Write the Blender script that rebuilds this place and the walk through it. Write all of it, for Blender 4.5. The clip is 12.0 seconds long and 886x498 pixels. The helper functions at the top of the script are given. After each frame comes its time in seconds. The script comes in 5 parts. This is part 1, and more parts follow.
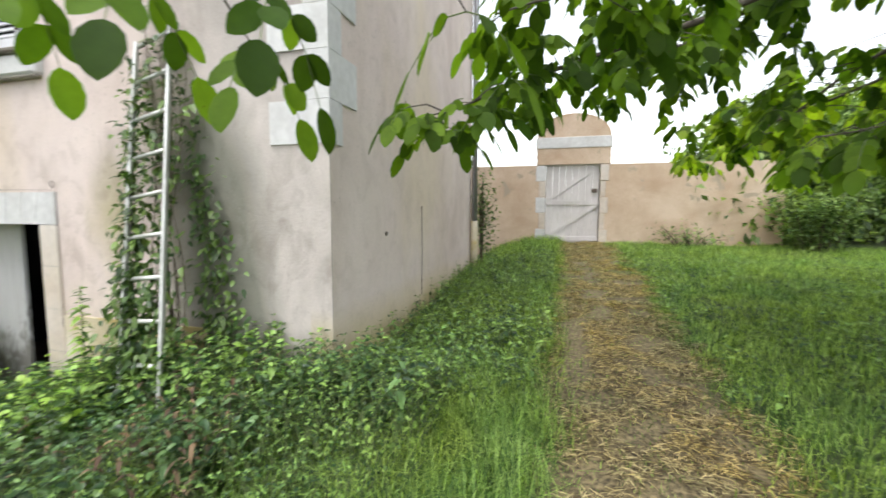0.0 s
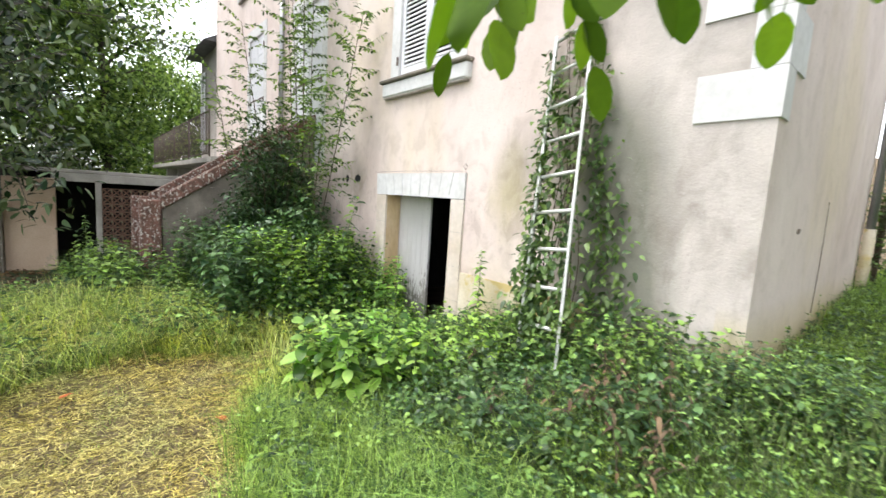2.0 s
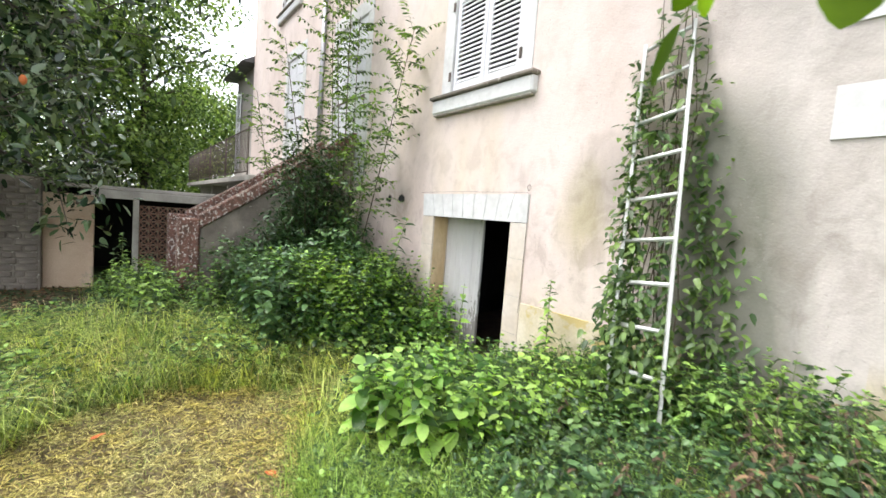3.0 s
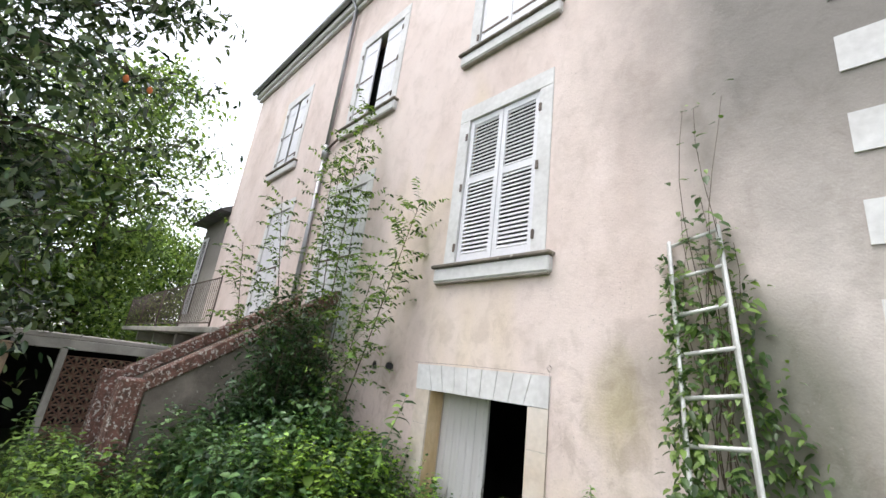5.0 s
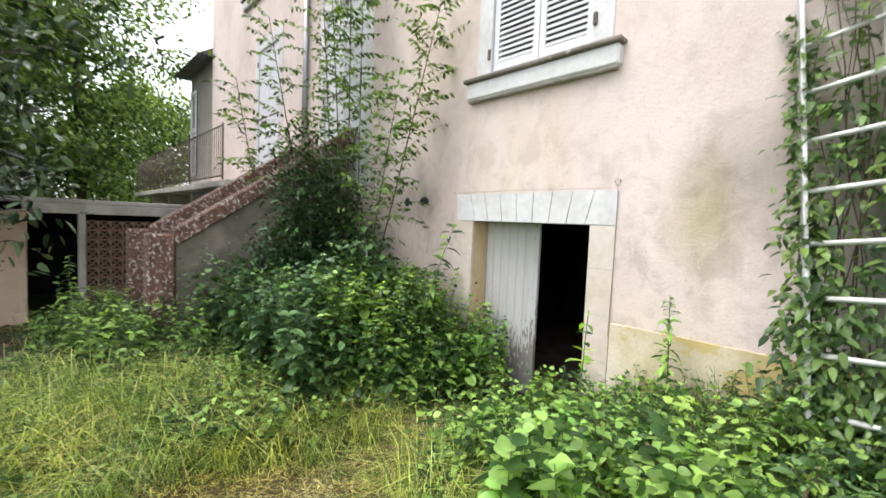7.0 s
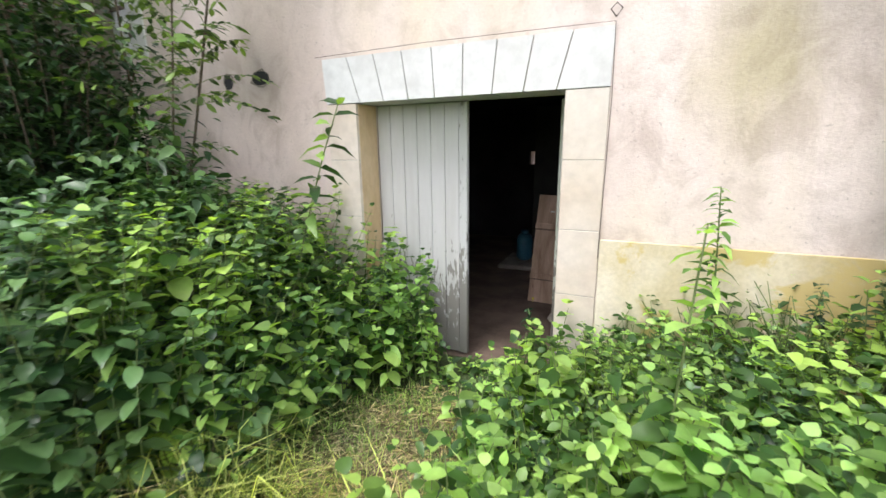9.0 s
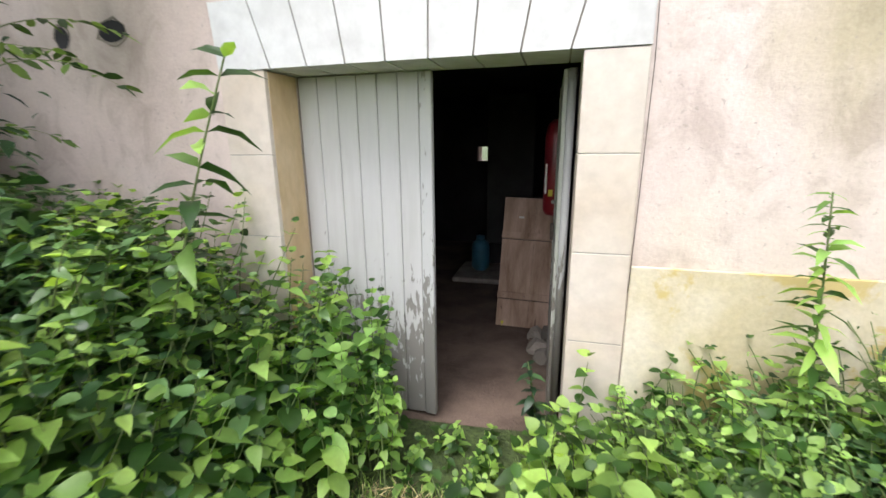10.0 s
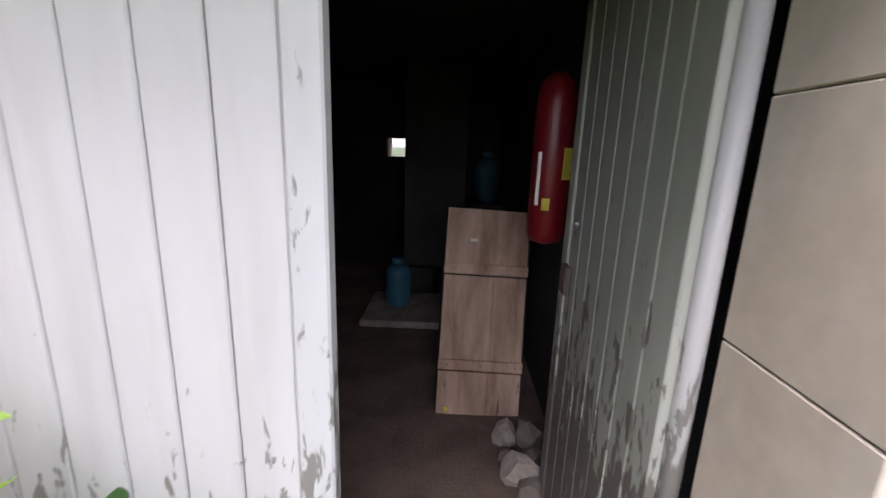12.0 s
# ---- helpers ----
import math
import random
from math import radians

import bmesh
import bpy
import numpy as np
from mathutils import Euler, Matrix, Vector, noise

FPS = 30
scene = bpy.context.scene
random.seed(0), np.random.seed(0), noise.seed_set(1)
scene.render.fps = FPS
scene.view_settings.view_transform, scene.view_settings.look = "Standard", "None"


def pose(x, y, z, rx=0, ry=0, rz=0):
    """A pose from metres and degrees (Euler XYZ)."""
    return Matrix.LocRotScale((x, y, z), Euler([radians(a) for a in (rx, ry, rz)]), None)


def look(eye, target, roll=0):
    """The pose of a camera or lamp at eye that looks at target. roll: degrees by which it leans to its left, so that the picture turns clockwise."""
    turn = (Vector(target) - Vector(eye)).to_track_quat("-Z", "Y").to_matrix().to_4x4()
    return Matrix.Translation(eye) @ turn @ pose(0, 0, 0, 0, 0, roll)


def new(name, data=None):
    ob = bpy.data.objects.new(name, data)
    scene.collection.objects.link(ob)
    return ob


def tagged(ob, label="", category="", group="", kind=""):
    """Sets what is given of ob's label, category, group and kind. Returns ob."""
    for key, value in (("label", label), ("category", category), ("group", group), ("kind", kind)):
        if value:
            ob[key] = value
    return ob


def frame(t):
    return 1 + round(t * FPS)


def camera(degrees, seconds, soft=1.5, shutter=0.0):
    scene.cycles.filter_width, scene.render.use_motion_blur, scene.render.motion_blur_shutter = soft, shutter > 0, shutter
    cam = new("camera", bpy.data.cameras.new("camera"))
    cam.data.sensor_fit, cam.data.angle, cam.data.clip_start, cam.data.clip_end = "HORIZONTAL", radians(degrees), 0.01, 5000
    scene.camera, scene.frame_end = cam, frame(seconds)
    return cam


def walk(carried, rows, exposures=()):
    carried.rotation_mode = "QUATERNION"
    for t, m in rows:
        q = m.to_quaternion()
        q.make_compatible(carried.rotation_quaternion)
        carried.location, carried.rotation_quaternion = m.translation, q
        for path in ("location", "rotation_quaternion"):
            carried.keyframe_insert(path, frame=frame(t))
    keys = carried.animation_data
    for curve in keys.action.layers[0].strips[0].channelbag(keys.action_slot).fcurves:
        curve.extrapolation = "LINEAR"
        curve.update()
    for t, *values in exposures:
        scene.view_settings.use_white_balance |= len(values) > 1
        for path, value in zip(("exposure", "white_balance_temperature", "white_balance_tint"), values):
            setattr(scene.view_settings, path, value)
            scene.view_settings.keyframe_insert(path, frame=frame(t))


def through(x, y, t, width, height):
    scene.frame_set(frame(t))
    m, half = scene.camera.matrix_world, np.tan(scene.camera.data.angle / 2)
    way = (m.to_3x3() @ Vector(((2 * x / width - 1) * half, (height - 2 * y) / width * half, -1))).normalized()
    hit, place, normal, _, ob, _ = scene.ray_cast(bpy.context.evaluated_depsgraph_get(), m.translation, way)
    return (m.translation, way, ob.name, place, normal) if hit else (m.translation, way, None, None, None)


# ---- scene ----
cam = camera(92.7, 12.0, 1.5, 0.3)
METRES, EYE, TILT, LEAN, TURN = 8.0, 1.5, 0.0, 0.0, 15.4
ROWS = [
    (0.0, 0.0, 0.0, 0.0, 0.02, -5.15, -0.24),
    (0.5, -0.0173, -0.0133, -0.0068, 11.77, -5.7, -1.16),
    (1.0, -0.0514, -0.0272, -0.0138, 22.05, -6.07, -2.14),
    (1.5, -0.0904, -0.0398, -0.0168, 30.19, -6.99, -2.98),
    (2.0, -0.1315, -0.033, -0.0196, 34.64, -6.81, -3.71),
    (2.5, -0.1694, -0.0247, -0.0202, 37.11, -6.36, -4.2),
    (4.5, -0.3012, -0.0326, -0.0087, 31.85, 11.79, -6.42),
    (5.0, -0.3084, -0.0399, 0.0024, 29.86, 16.98, -6.92),
    (5.5, -0.3122, -0.046, 0.0093, 30.38, 17.4, -7.03),
    (6.0, -0.3213, -0.0477, 0.0053, 32.52, 12.15, -6.18),
    (6.5, -0.3461, -0.0304, -0.0088, 33.78, 3.89, -4.28),
    (7.0, -0.3894, 0.0051, -0.0252, 31.36, -3.43, -2.43),
    (9.0, -0.5405, 0.182, -0.0599, 9.01, -13.51, 0.75),
    (9.5, -0.5577, 0.2352, -0.0633, 4.19, -13.6, 0.71),
    (10.0, -0.5752, 0.2949, -0.0646, -0.29, -13.99, 0.59),
    (10.5, -0.5889, 0.3436, -0.0677, -6.6, -14.12, 0.01),
    (11.0, -0.5832, 0.4002, -0.0726, -10.53, -13.4, -0.25),
    (11.5, -0.5825, 0.4505, -0.0805, -12.66, -12.97, -0.6),
    (12.0, -0.579, 0.4901, -0.0834, -13.81, -13.49, -2.01),
]
walk(cam, [(t, pose(0, 0, EYE, TILT, LEAN, TURN) @ pose(METRES * x, METRES * y, METRES * z, 90 + pitch, roll, yaw)) for t, x, y, z, yaw, pitch, roll in ROWS],
     [(0.0, -0.15, 6500, 9), (1.0, 0.0, 6500, 10), (2.5, 0.25, 6500, 10), (4.5, 0.0, 6400, 12), (5.5, -0.3, 6400, 12), (6.5, -0.12, 6450, 12), (7.0, 0.05, 6480, 11), (9.0, 0.25, 6450, 11), (10.0, 0.28, 6450, 12), (11.0, 0.28, 6400, 18), (12.0, 0.55, 6280, 22)])

# ---- light ----
world = bpy.data.worlds.new("overcast_sky")
scene.world = world
world.use_nodes = True
wn, wl = world.node_tree.nodes, world.node_tree.links
sky = wn.new("ShaderNodeTexSky")
sky.sky_type = "NISHITA"
sky.sun_disc = False
sky.sun_elevation, sky.sun_rotation = radians(66), radians(210)
sky.air_density, sky.dust_density, sky.ozone_density = 1.0, 2.0, 1.0
grey = wn.new("ShaderNodeHueSaturation")
grey.inputs["Saturation"].default_value = 0.2
grey.inputs["Value"].default_value = 3.5
wl.new(sky.outputs[0], grey.inputs["Color"])
wl.new(grey.outputs[0], wn["Background"].inputs["Color"])
wn["Background"].inputs["Strength"].default_value = 0.15
sun = new("sun", bpy.data.lights.new("sun", "SUN"))
sun.data.energy, sun.data.angle, sun.data.color = 1.5, radians(25), (1.0, 0.97, 0.92)
sun.matrix_world = look((-8, -5, 18), (-4, 2, 0))

# ---- materials ----
def material(name, base, rough=0.8, metal=0.0):
    m = bpy.data.materials.new(name)
    m.use_nodes = True
    b = m.node_tree.nodes["Principled BSDF"]
    b.inputs["Base Color"].default_value = (*base, 1)
    b.inputs["Roughness"].default_value = rough
    b.inputs["Metallic"].default_value = metal
    return m, m.node_tree.nodes, m.node_tree.links, b


def noise_node(nd, lk, scale, detail=6, stretch=(1, 1, 1), distort=0.0, coords="Object"):
    tc = nd.new("ShaderNodeTexCoord")
    mp = nd.new("ShaderNodeMapping")
    mp.inputs["Scale"].default_value = stretch
    lk.new(tc.outputs[coords], mp.inputs[0])
    n = nd.new("ShaderNodeTexNoise")
    n.inputs["Scale"].default_value, n.inputs["Detail"].default_value = scale, detail
    n.inputs["Roughness"].default_value, n.inputs["Distortion"].default_value = 0.6, distort
    lk.new(mp.outputs[0], n.inputs["Vector"])
    return n.outputs["Fac"]


def ramp(nd, lk, fac, stops):
    r = nd.new("ShaderNodeValToRGB")
    e = r.color_ramp.elements
    while len(e) < len(stops):
        e.new(0.5)
    for k, (p, c) in zip(e, stops):
        k.position, k.color = p, (*c, 1)
    lk.new(fac, r.inputs[0])
    return r.outputs[0]


def mix(nd, lk, fac, a, b, kind="MIX"):
    n = nd.new("ShaderNodeMix")
    n.data_type, n.blend_type = "RGBA", kind
    for k, v in ((0, fac), (6, a), (7, b)):
        if isinstance(v, (int, float)):
            n.inputs[k].default_value = v
        elif isinstance(v, tuple):
            n.inputs[k].default_value = (*v, 1)
        else:
            lk.new(v, n.inputs[k])
    return n.outputs[2]


def bump(nd, lk, b, height, strength, distance):
    n = nd.new("ShaderNodeBump")
    n.inputs["Strength"].default_value, n.inputs["Distance"].default_value = strength, distance
    lk.new(height, n.inputs["Height"])
    lk.new(n.outputs[0], b.inputs["Normal"])


def maths(nd, lk, op, a, b=0.0, clamp=False):
    n = nd.new("ShaderNodeMath")
    n.operation, n.use_clamp = op, clamp
    for k, v in ((0, a), (1, b)):
        if isinstance(v, (int, float)):
            n.inputs[k].default_value = v
        else:
            lk.new(v, n.inputs[k])
    return n.outputs[0]


def surface(name, dark, light, scale=3.0, fine=60.0, rough=0.85, relief=0.3, depth=0.004, stretch=(1, 1, 1), metal=0.0, spots=None, spot_at=0.62, spot_scale=9.0):
    """A mottled surface: two tones, fine grain, and optionally spots of another tone."""
    m, nd, lk, b = material(name, light, rough, metal)
    big = noise_node(nd, lk, scale, 5, stretch, 0.3)
    col = ramp(nd, lk, big, [(0.34, dark), (0.64, light)])
    small = noise_node(nd, lk, fine, 4, stretch)
    col = mix(nd, lk, 0.35, col, ramp(nd, lk, small, [(0.3, (0.55, 0.55, 0.55)), (0.7, (1, 1, 1))]), "MULTIPLY")
    if spots:
        s = noise_node(nd, lk, spot_scale, 8, stretch, 0.5)
        f = ramp(nd, lk, s, [(spot_at, (0, 0, 0)), (spot_at + 0.05, (1, 1, 1))])
        col = mix(nd, lk, f, col, spots)
    lk.new(col, b.inputs["Base Color"])
    bump(nd, lk, b, small, relief, depth)
    return m


def plaster_material():
    """Old lime render, pinkish cream, with a grey cement patch towards the corner and damp streaks; vignetting is
    coloured into the upper right.
    """
    m, nd, lk, b = material("plaster", (0.72, 0.62, 0.56), 0.92)
    big = noise_node(nd, lk, 0.7, 6, (1, 1, 0.6), 0.4)
    col = ramp(nd, lk, big, [(0.3, (0.57, 0.465, 0.42)), (0.5, (0.68, 0.575, 0.535)), (0.72, (0.74, 0.64, 0.605))])
    yellow = noise_node(nd, lk, 0.5, 3, (1, 1, 0.4), 0.2)
    col = mix(nd, lk, ramp(nd, lk, yellow, [(0.56, (0, 0, 0)), (0.7, (0.5, 0.5, 0.5))]), col, (0.66, 0.55, 0.38))
    streak = noise_node(nd, lk, 1.6, 8, (1.0, 1.0, 0.25), 0.6)
    col = mix(nd, lk, ramp(nd, lk, streak, [(0.56, (0, 0, 0)), (0.75, (0.32, 0.32, 0.32))]), col, (0.44, 0.38, 0.33))
    tc = nd.new("ShaderNodeTexCoord")
    sp = nd.new("ShaderNodeSeparateXYZ")
    lk.new(tc.outputs["Object"], sp.inputs[0])
    wob = noise_node(nd, lk, 1.1, 5, (1, 1, 0.7), 0.3)
    edge = maths(nd, lk, "ADD", sp.outputs[0], maths(nd, lk, "MULTIPLY", wob, 1.7))
    cement = ramp(nd, lk, maths(nd, lk, "ADD", maths(nd, lk, "MULTIPLY", edge, 0.55), 1.75, True), [(0.3, (0, 0, 0)), (0.9, (0.85, 0.85, 0.85))])
    front = maths(nd, lk, "LESS_THAN", sp.outputs[1], 3.01)
    cement = maths(nd, lk, "MULTIPLY", cement, front)
    g = noise_node(nd, lk, 2.3, 8, (1, 1, 0.6), 0.8)
    col = mix(nd, lk, cement, col, ramp(nd, lk, g, [(0.32, (0.36, 0.33, 0.30)), (0.5, (0.48, 0.44, 0.41)), (0.68, (0.58, 0.53, 0.50))]))
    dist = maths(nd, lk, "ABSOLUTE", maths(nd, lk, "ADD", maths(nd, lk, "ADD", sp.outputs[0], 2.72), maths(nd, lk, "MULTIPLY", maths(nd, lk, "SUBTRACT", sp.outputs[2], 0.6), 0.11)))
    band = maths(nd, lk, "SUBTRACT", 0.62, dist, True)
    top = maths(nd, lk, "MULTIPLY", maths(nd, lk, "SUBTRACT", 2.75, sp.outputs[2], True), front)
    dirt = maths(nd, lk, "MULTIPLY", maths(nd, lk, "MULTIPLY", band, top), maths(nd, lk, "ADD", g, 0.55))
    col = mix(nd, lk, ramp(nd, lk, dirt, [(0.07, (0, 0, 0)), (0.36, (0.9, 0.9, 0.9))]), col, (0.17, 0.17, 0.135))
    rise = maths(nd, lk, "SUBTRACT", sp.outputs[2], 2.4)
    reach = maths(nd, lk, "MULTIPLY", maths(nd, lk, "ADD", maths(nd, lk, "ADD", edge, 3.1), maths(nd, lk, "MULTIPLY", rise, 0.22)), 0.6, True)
    damp_falloff = maths(nd, lk, "MULTIPLY", maths(nd, lk, "MULTIPLY", maths(nd, lk, "MULTIPLY", rise, 0.5, True), reach), front)
    col = mix(nd, lk, maths(nd, lk, "MULTIPLY", damp_falloff, 0.95), col, (0.21, 0.195, 0.18))
    for hx, hz, size in ((7.45, 1.6, 0.42), (7.85, 1.62, 0.5), (3.75, 1.75, 0.6)):
        dx = maths(nd, lk, "ADD", sp.outputs[0], hx)
        dz = maths(nd, lk, "SUBTRACT", sp.outputs[2], hz)
        rad = maths(nd, lk, "SQRT", maths(nd, lk, "ADD", maths(nd, lk, "MULTIPLY", dx, dx), maths(nd, lk, "MULTIPLY", dz, dz)))
        soot = maths(nd, lk, "MULTIPLY", maths(nd, lk, "MULTIPLY", maths(nd, lk, "SUBTRACT", 1.0, maths(nd, lk, "DIVIDE", rad, size), True), front), maths(nd, lk, "ADD", streak, 0.25))
        col = mix(nd, lk, maths(nd, lk, "MULTIPLY", soot, 0.8), col, (0.22, 0.20, 0.17))
    lx = maths(nd, lk, "SUBTRACT", 1.0, maths(nd, lk, "MULTIPLY", maths(nd, lk, "ABSOLUTE", maths(nd, lk, "ADD", sp.outputs[0], 4.05)), 1.5), True)
    lz = maths(nd, lk, "SUBTRACT", 1.0, maths(nd, lk, "MULTIPLY", maths(nd, lk, "ABSOLUTE", maths(nd, lk, "SUBTRACT", sp.outputs[2], 1.35)), 1.0), True)
    lichen = maths(nd, lk, "MULTIPLY", maths(nd, lk, "MULTIPLY", lx, lz), maths(nd, lk, "MULTIPLY", maths(nd, lk, "MULTIPLY", streak, streak), front))
    col = mix(nd, lk, ramp(nd, lk, lichen, [(0.08, (0, 0, 0)), (0.3, (0.75, 0.75, 0.75))]), col, (0.42, 0.36, 0.22))
    foot = maths(nd, lk, "MULTIPLY", maths(nd, lk, "SUBTRACT", 0.85, sp.outputs[2], True), maths(nd, lk, "GREATER_THAN", sp.outputs[0], -1.95))
    col = mix(nd, lk, ramp(nd, lk, maths(nd, lk, "MULTIPLY", foot, maths(nd, lk, "ADD", wob, 0.3)), [(0.12, (0, 0, 0)), (0.5, (0.85, 0.85, 0.85))]), col, (0.55, 0.44, 0.22))
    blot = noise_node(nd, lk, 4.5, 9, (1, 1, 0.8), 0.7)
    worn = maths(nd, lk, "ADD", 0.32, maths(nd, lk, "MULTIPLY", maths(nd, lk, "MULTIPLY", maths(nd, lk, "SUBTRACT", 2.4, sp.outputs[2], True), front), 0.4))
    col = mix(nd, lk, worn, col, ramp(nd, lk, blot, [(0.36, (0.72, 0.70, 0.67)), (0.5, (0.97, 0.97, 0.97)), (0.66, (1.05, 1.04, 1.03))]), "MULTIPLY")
    fine = noise_node(nd, lk, 55, 6)
    pits = noise_node(nd, lk, 34, 3, (1, 1, 1), 0.4)
    rough_zone = noise_node(nd, lk, 1.4, 4, (1, 1, 1), 0.3)
    pit_fac = maths(nd, lk, "MULTIPLY", ramp(nd, lk, pits, [(0.62, (0, 0, 0)), (0.70, (0.6, 0.6, 0.6))]), ramp(nd, lk, rough_zone, [(0.4, (0.1, 0.1, 0.1)), (0.6, (1, 1, 1))]))
    col = mix(nd, lk, pit_fac, col, (0.34, 0.29, 0.26))
    col = mix(nd, lk, 0.25, col, ramp(nd, lk, fine, [(0.3, (0.6, 0.6, 0.6)), (0.7, (1, 1, 1))]), "MULTIPLY")
    lk.new(col, b.inputs["Base Color"])
    mid = noise_node(nd, lk, 14, 8)
    bump(nd, lk, b, maths(nd, lk, "ADD", mid, maths(nd, lk, "MULTIPLY", fine, 0.6)), 0.42, 0.010)
    return m


def leaf_material(name, dark, light, gloss=0.45, through=0.35, spots=False, shine=0.4):
    """A leaf: tone varies leaf by leaf; part of the light passes through."""
    m, nd, lk, b = material(name, light, gloss)
    b.inputs["Specular IOR Level"].default_value = shine
    geo = nd.new("ShaderNodeNewGeometry")
    col = ramp(nd, lk, geo.outputs["Random Per Island"], [(0.0, tuple(c * 0.6 for c in dark)), (0.3, dark), (0.7, light), (1.0, tuple(min(1, c * 1.5) for c in light))])
    n = noise_node(nd, lk, 25, 4)
    col = mix(nd, lk, 0.5, col, ramp(nd, lk, n, [(0.3, (0.6, 0.62, 0.6)), (0.7, (1, 1, 1))]), "MULTIPLY")
    drift = noise_node(nd, lk, 1.3, 4, distort=0.6)
    col = mix(nd, lk, 0.7, col, ramp(nd, lk, drift, [(0.3, (0.62, 0.80, 0.95)), (0.5, (1, 1, 1)), (0.68, (1.0, 0.92, 0.6))]), "MULTIPLY")
    if spots:
        s = noise_node(nd, lk, 28, 3)
        col = mix(nd, lk, ramp(nd, lk, s, [(0.72, (0, 0, 0)), (0.75, (1, 1, 1))]), col, (0.06, 0.04, 0.015))
    lk.new(col, b.inputs["Base Color"])
    tr = nd.new("ShaderNodeBsdfTranslucent")
    lk.new(mix(nd, lk, 1.0, col, (1.5, 1.6, 0.5), "MULTIPLY"), tr.inputs[0])
    mx = nd.new("ShaderNodeMixShader")
    mx.inputs[0].default_value = through
    lk.new(b.outputs[0], mx.inputs[1])
    lk.new(tr.outputs[0], mx.inputs[2])
    lk.new(mx.outputs[0], nd["Material Output"].inputs[0])
    return m


def paint_material(name, base, worn, worn_at=0.6, rough=0.5):
    """Old oil paint on boards, flaked off in vertical scraps, more so near the ground."""
    m, nd, lk, b = material(name, base, rough)
    big = noise_node(nd, lk, 2.0, 5, (1, 1, 0.25))
    col = ramp(nd, lk, big, [(0.35, tuple(c * 0.86 for c in base)), (0.65, base)])
    st = noise_node(nd, lk, 9, 4, (1, 1, 0.12))
    col = mix(nd, lk, 0.5, col, ramp(nd, lk, st, [(0.32, (0.8, 0.79, 0.77)), (0.52, (1, 1, 1))]), "MULTIPLY")
    flake = noise_node(nd, lk, 26, 8, (1, 1, 0.3), 0.4)
    tc = nd.new("ShaderNodeTexCoord")
    sp = nd.new("ShaderNodeSeparateXYZ")
    lk.new(tc.outputs["Object"], sp.inputs[0])
    low = maths(nd, lk, "SUBTRACT", maths(nd, lk, "MULTIPLY", maths(nd, lk, "SUBTRACT", 1.2, sp.outputs[2], True), 0.36), 0.11)
    f = ramp(nd, lk, maths(nd, lk, "ADD", flake, low), [(worn_at, (0, 0, 0)), (worn_at + 0.035, (1, 1, 1))])
    col = mix(nd, lk, f, col, worn)
    shade_stain = maths(nd, lk, "MULTIPLY", maths(nd, lk, "MULTIPLY", maths(nd, lk, "SUBTRACT", sp.outputs[2], 1.45), 1.6, True), st)
    col = mix(nd, lk, shade_stain, col, (0.30, 0.31, 0.22))
    lk.new(col, b.inputs["Base Color"])
    bump(nd, lk, b, maths(nd, lk, "SUBTRACT", 1.0, f), 0.4, 0.002)
    return m


PLASTER = plaster_material()
PLASTER_OCHRE = surface("ochre_plaster", (0.50, 0.36, 0.25), (0.66, 0.52, 0.40), 1.2, 45, 0.95, 0.5, 0.01, spots=(0.40, 0.33, 0.25), spot_at=0.6, spot_scale=2.2)
PLINTH = surface("plinth_plaster", (0.52, 0.43, 0.25), (0.69, 0.62, 0.50), 1.8, 40, 0.95, 0.4, 0.006, spots=(0.50, 0.39, 0.17), spot_at=0.54, spot_scale=2.6)
STONE = surface("limestone", (0.58, 0.57, 0.565), (0.69, 0.685, 0.685), 1.6, 14, 0.85, 0.15, 0.003)
STONE_WARM = surface("warm_limestone", (0.57, 0.475, 0.385), (0.66, 0.595, 0.535), 1.3, 14, 0.85, 0.15, 0.003)
OCHRE_REVEAL = surface("ochre_reveal", (0.52, 0.36, 0.19), (0.66, 0.51, 0.34), 2.2, 20, 0.92, 0.2, 0.003, (1, 1, 0.5))
MORTAR = surface("mortar", (0.30, 0.27, 0.24), (0.44, 0.40, 0.36), 6, 80, 0.95)
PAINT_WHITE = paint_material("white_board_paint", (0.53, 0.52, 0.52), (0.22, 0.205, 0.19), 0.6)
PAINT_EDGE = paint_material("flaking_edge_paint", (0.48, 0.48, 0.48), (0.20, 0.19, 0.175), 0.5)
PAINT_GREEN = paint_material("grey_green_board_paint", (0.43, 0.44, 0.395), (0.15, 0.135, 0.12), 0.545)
SHUTTER = surface("shutter_paint", (0.66, 0.66, 0.70), (0.75, 0.75, 0.78), 2.0, 40, 0.5, 0.1, 0.001)
GATE_PAINT = surface("gate_paint", (0.62, 0.58, 0.57), (0.73, 0.69, 0.68), 2.0, 30, 0.6, 0.2, 0.002, (1, 1, 0.2))
IRON = surface("rusty_iron", (0.08, 0.06, 0.05), (0.16, 0.12, 0.10), 8, 60, 0.7, 0.3, 0.002)
ZINC = surface("zinc", (0.30, 0.30, 0.31), (0.42, 0.42, 0.44), 3, 40, 0.45, 0.1, 0.001, (1, 1, 0.3), 0.7)
ALU = surface("ladder_metal", (0.52, 0.52, 0.50), (0.72, 0.72, 0.70), 6, 60, 0.45, 0.15, 0.001, (1, 1, 0.4), 0.35)
SLATE = surface("slate", (0.06, 0.06, 0.065), (0.12, 0.12, 0.125), 4, 30, 0.6, 0.4, 0.006)
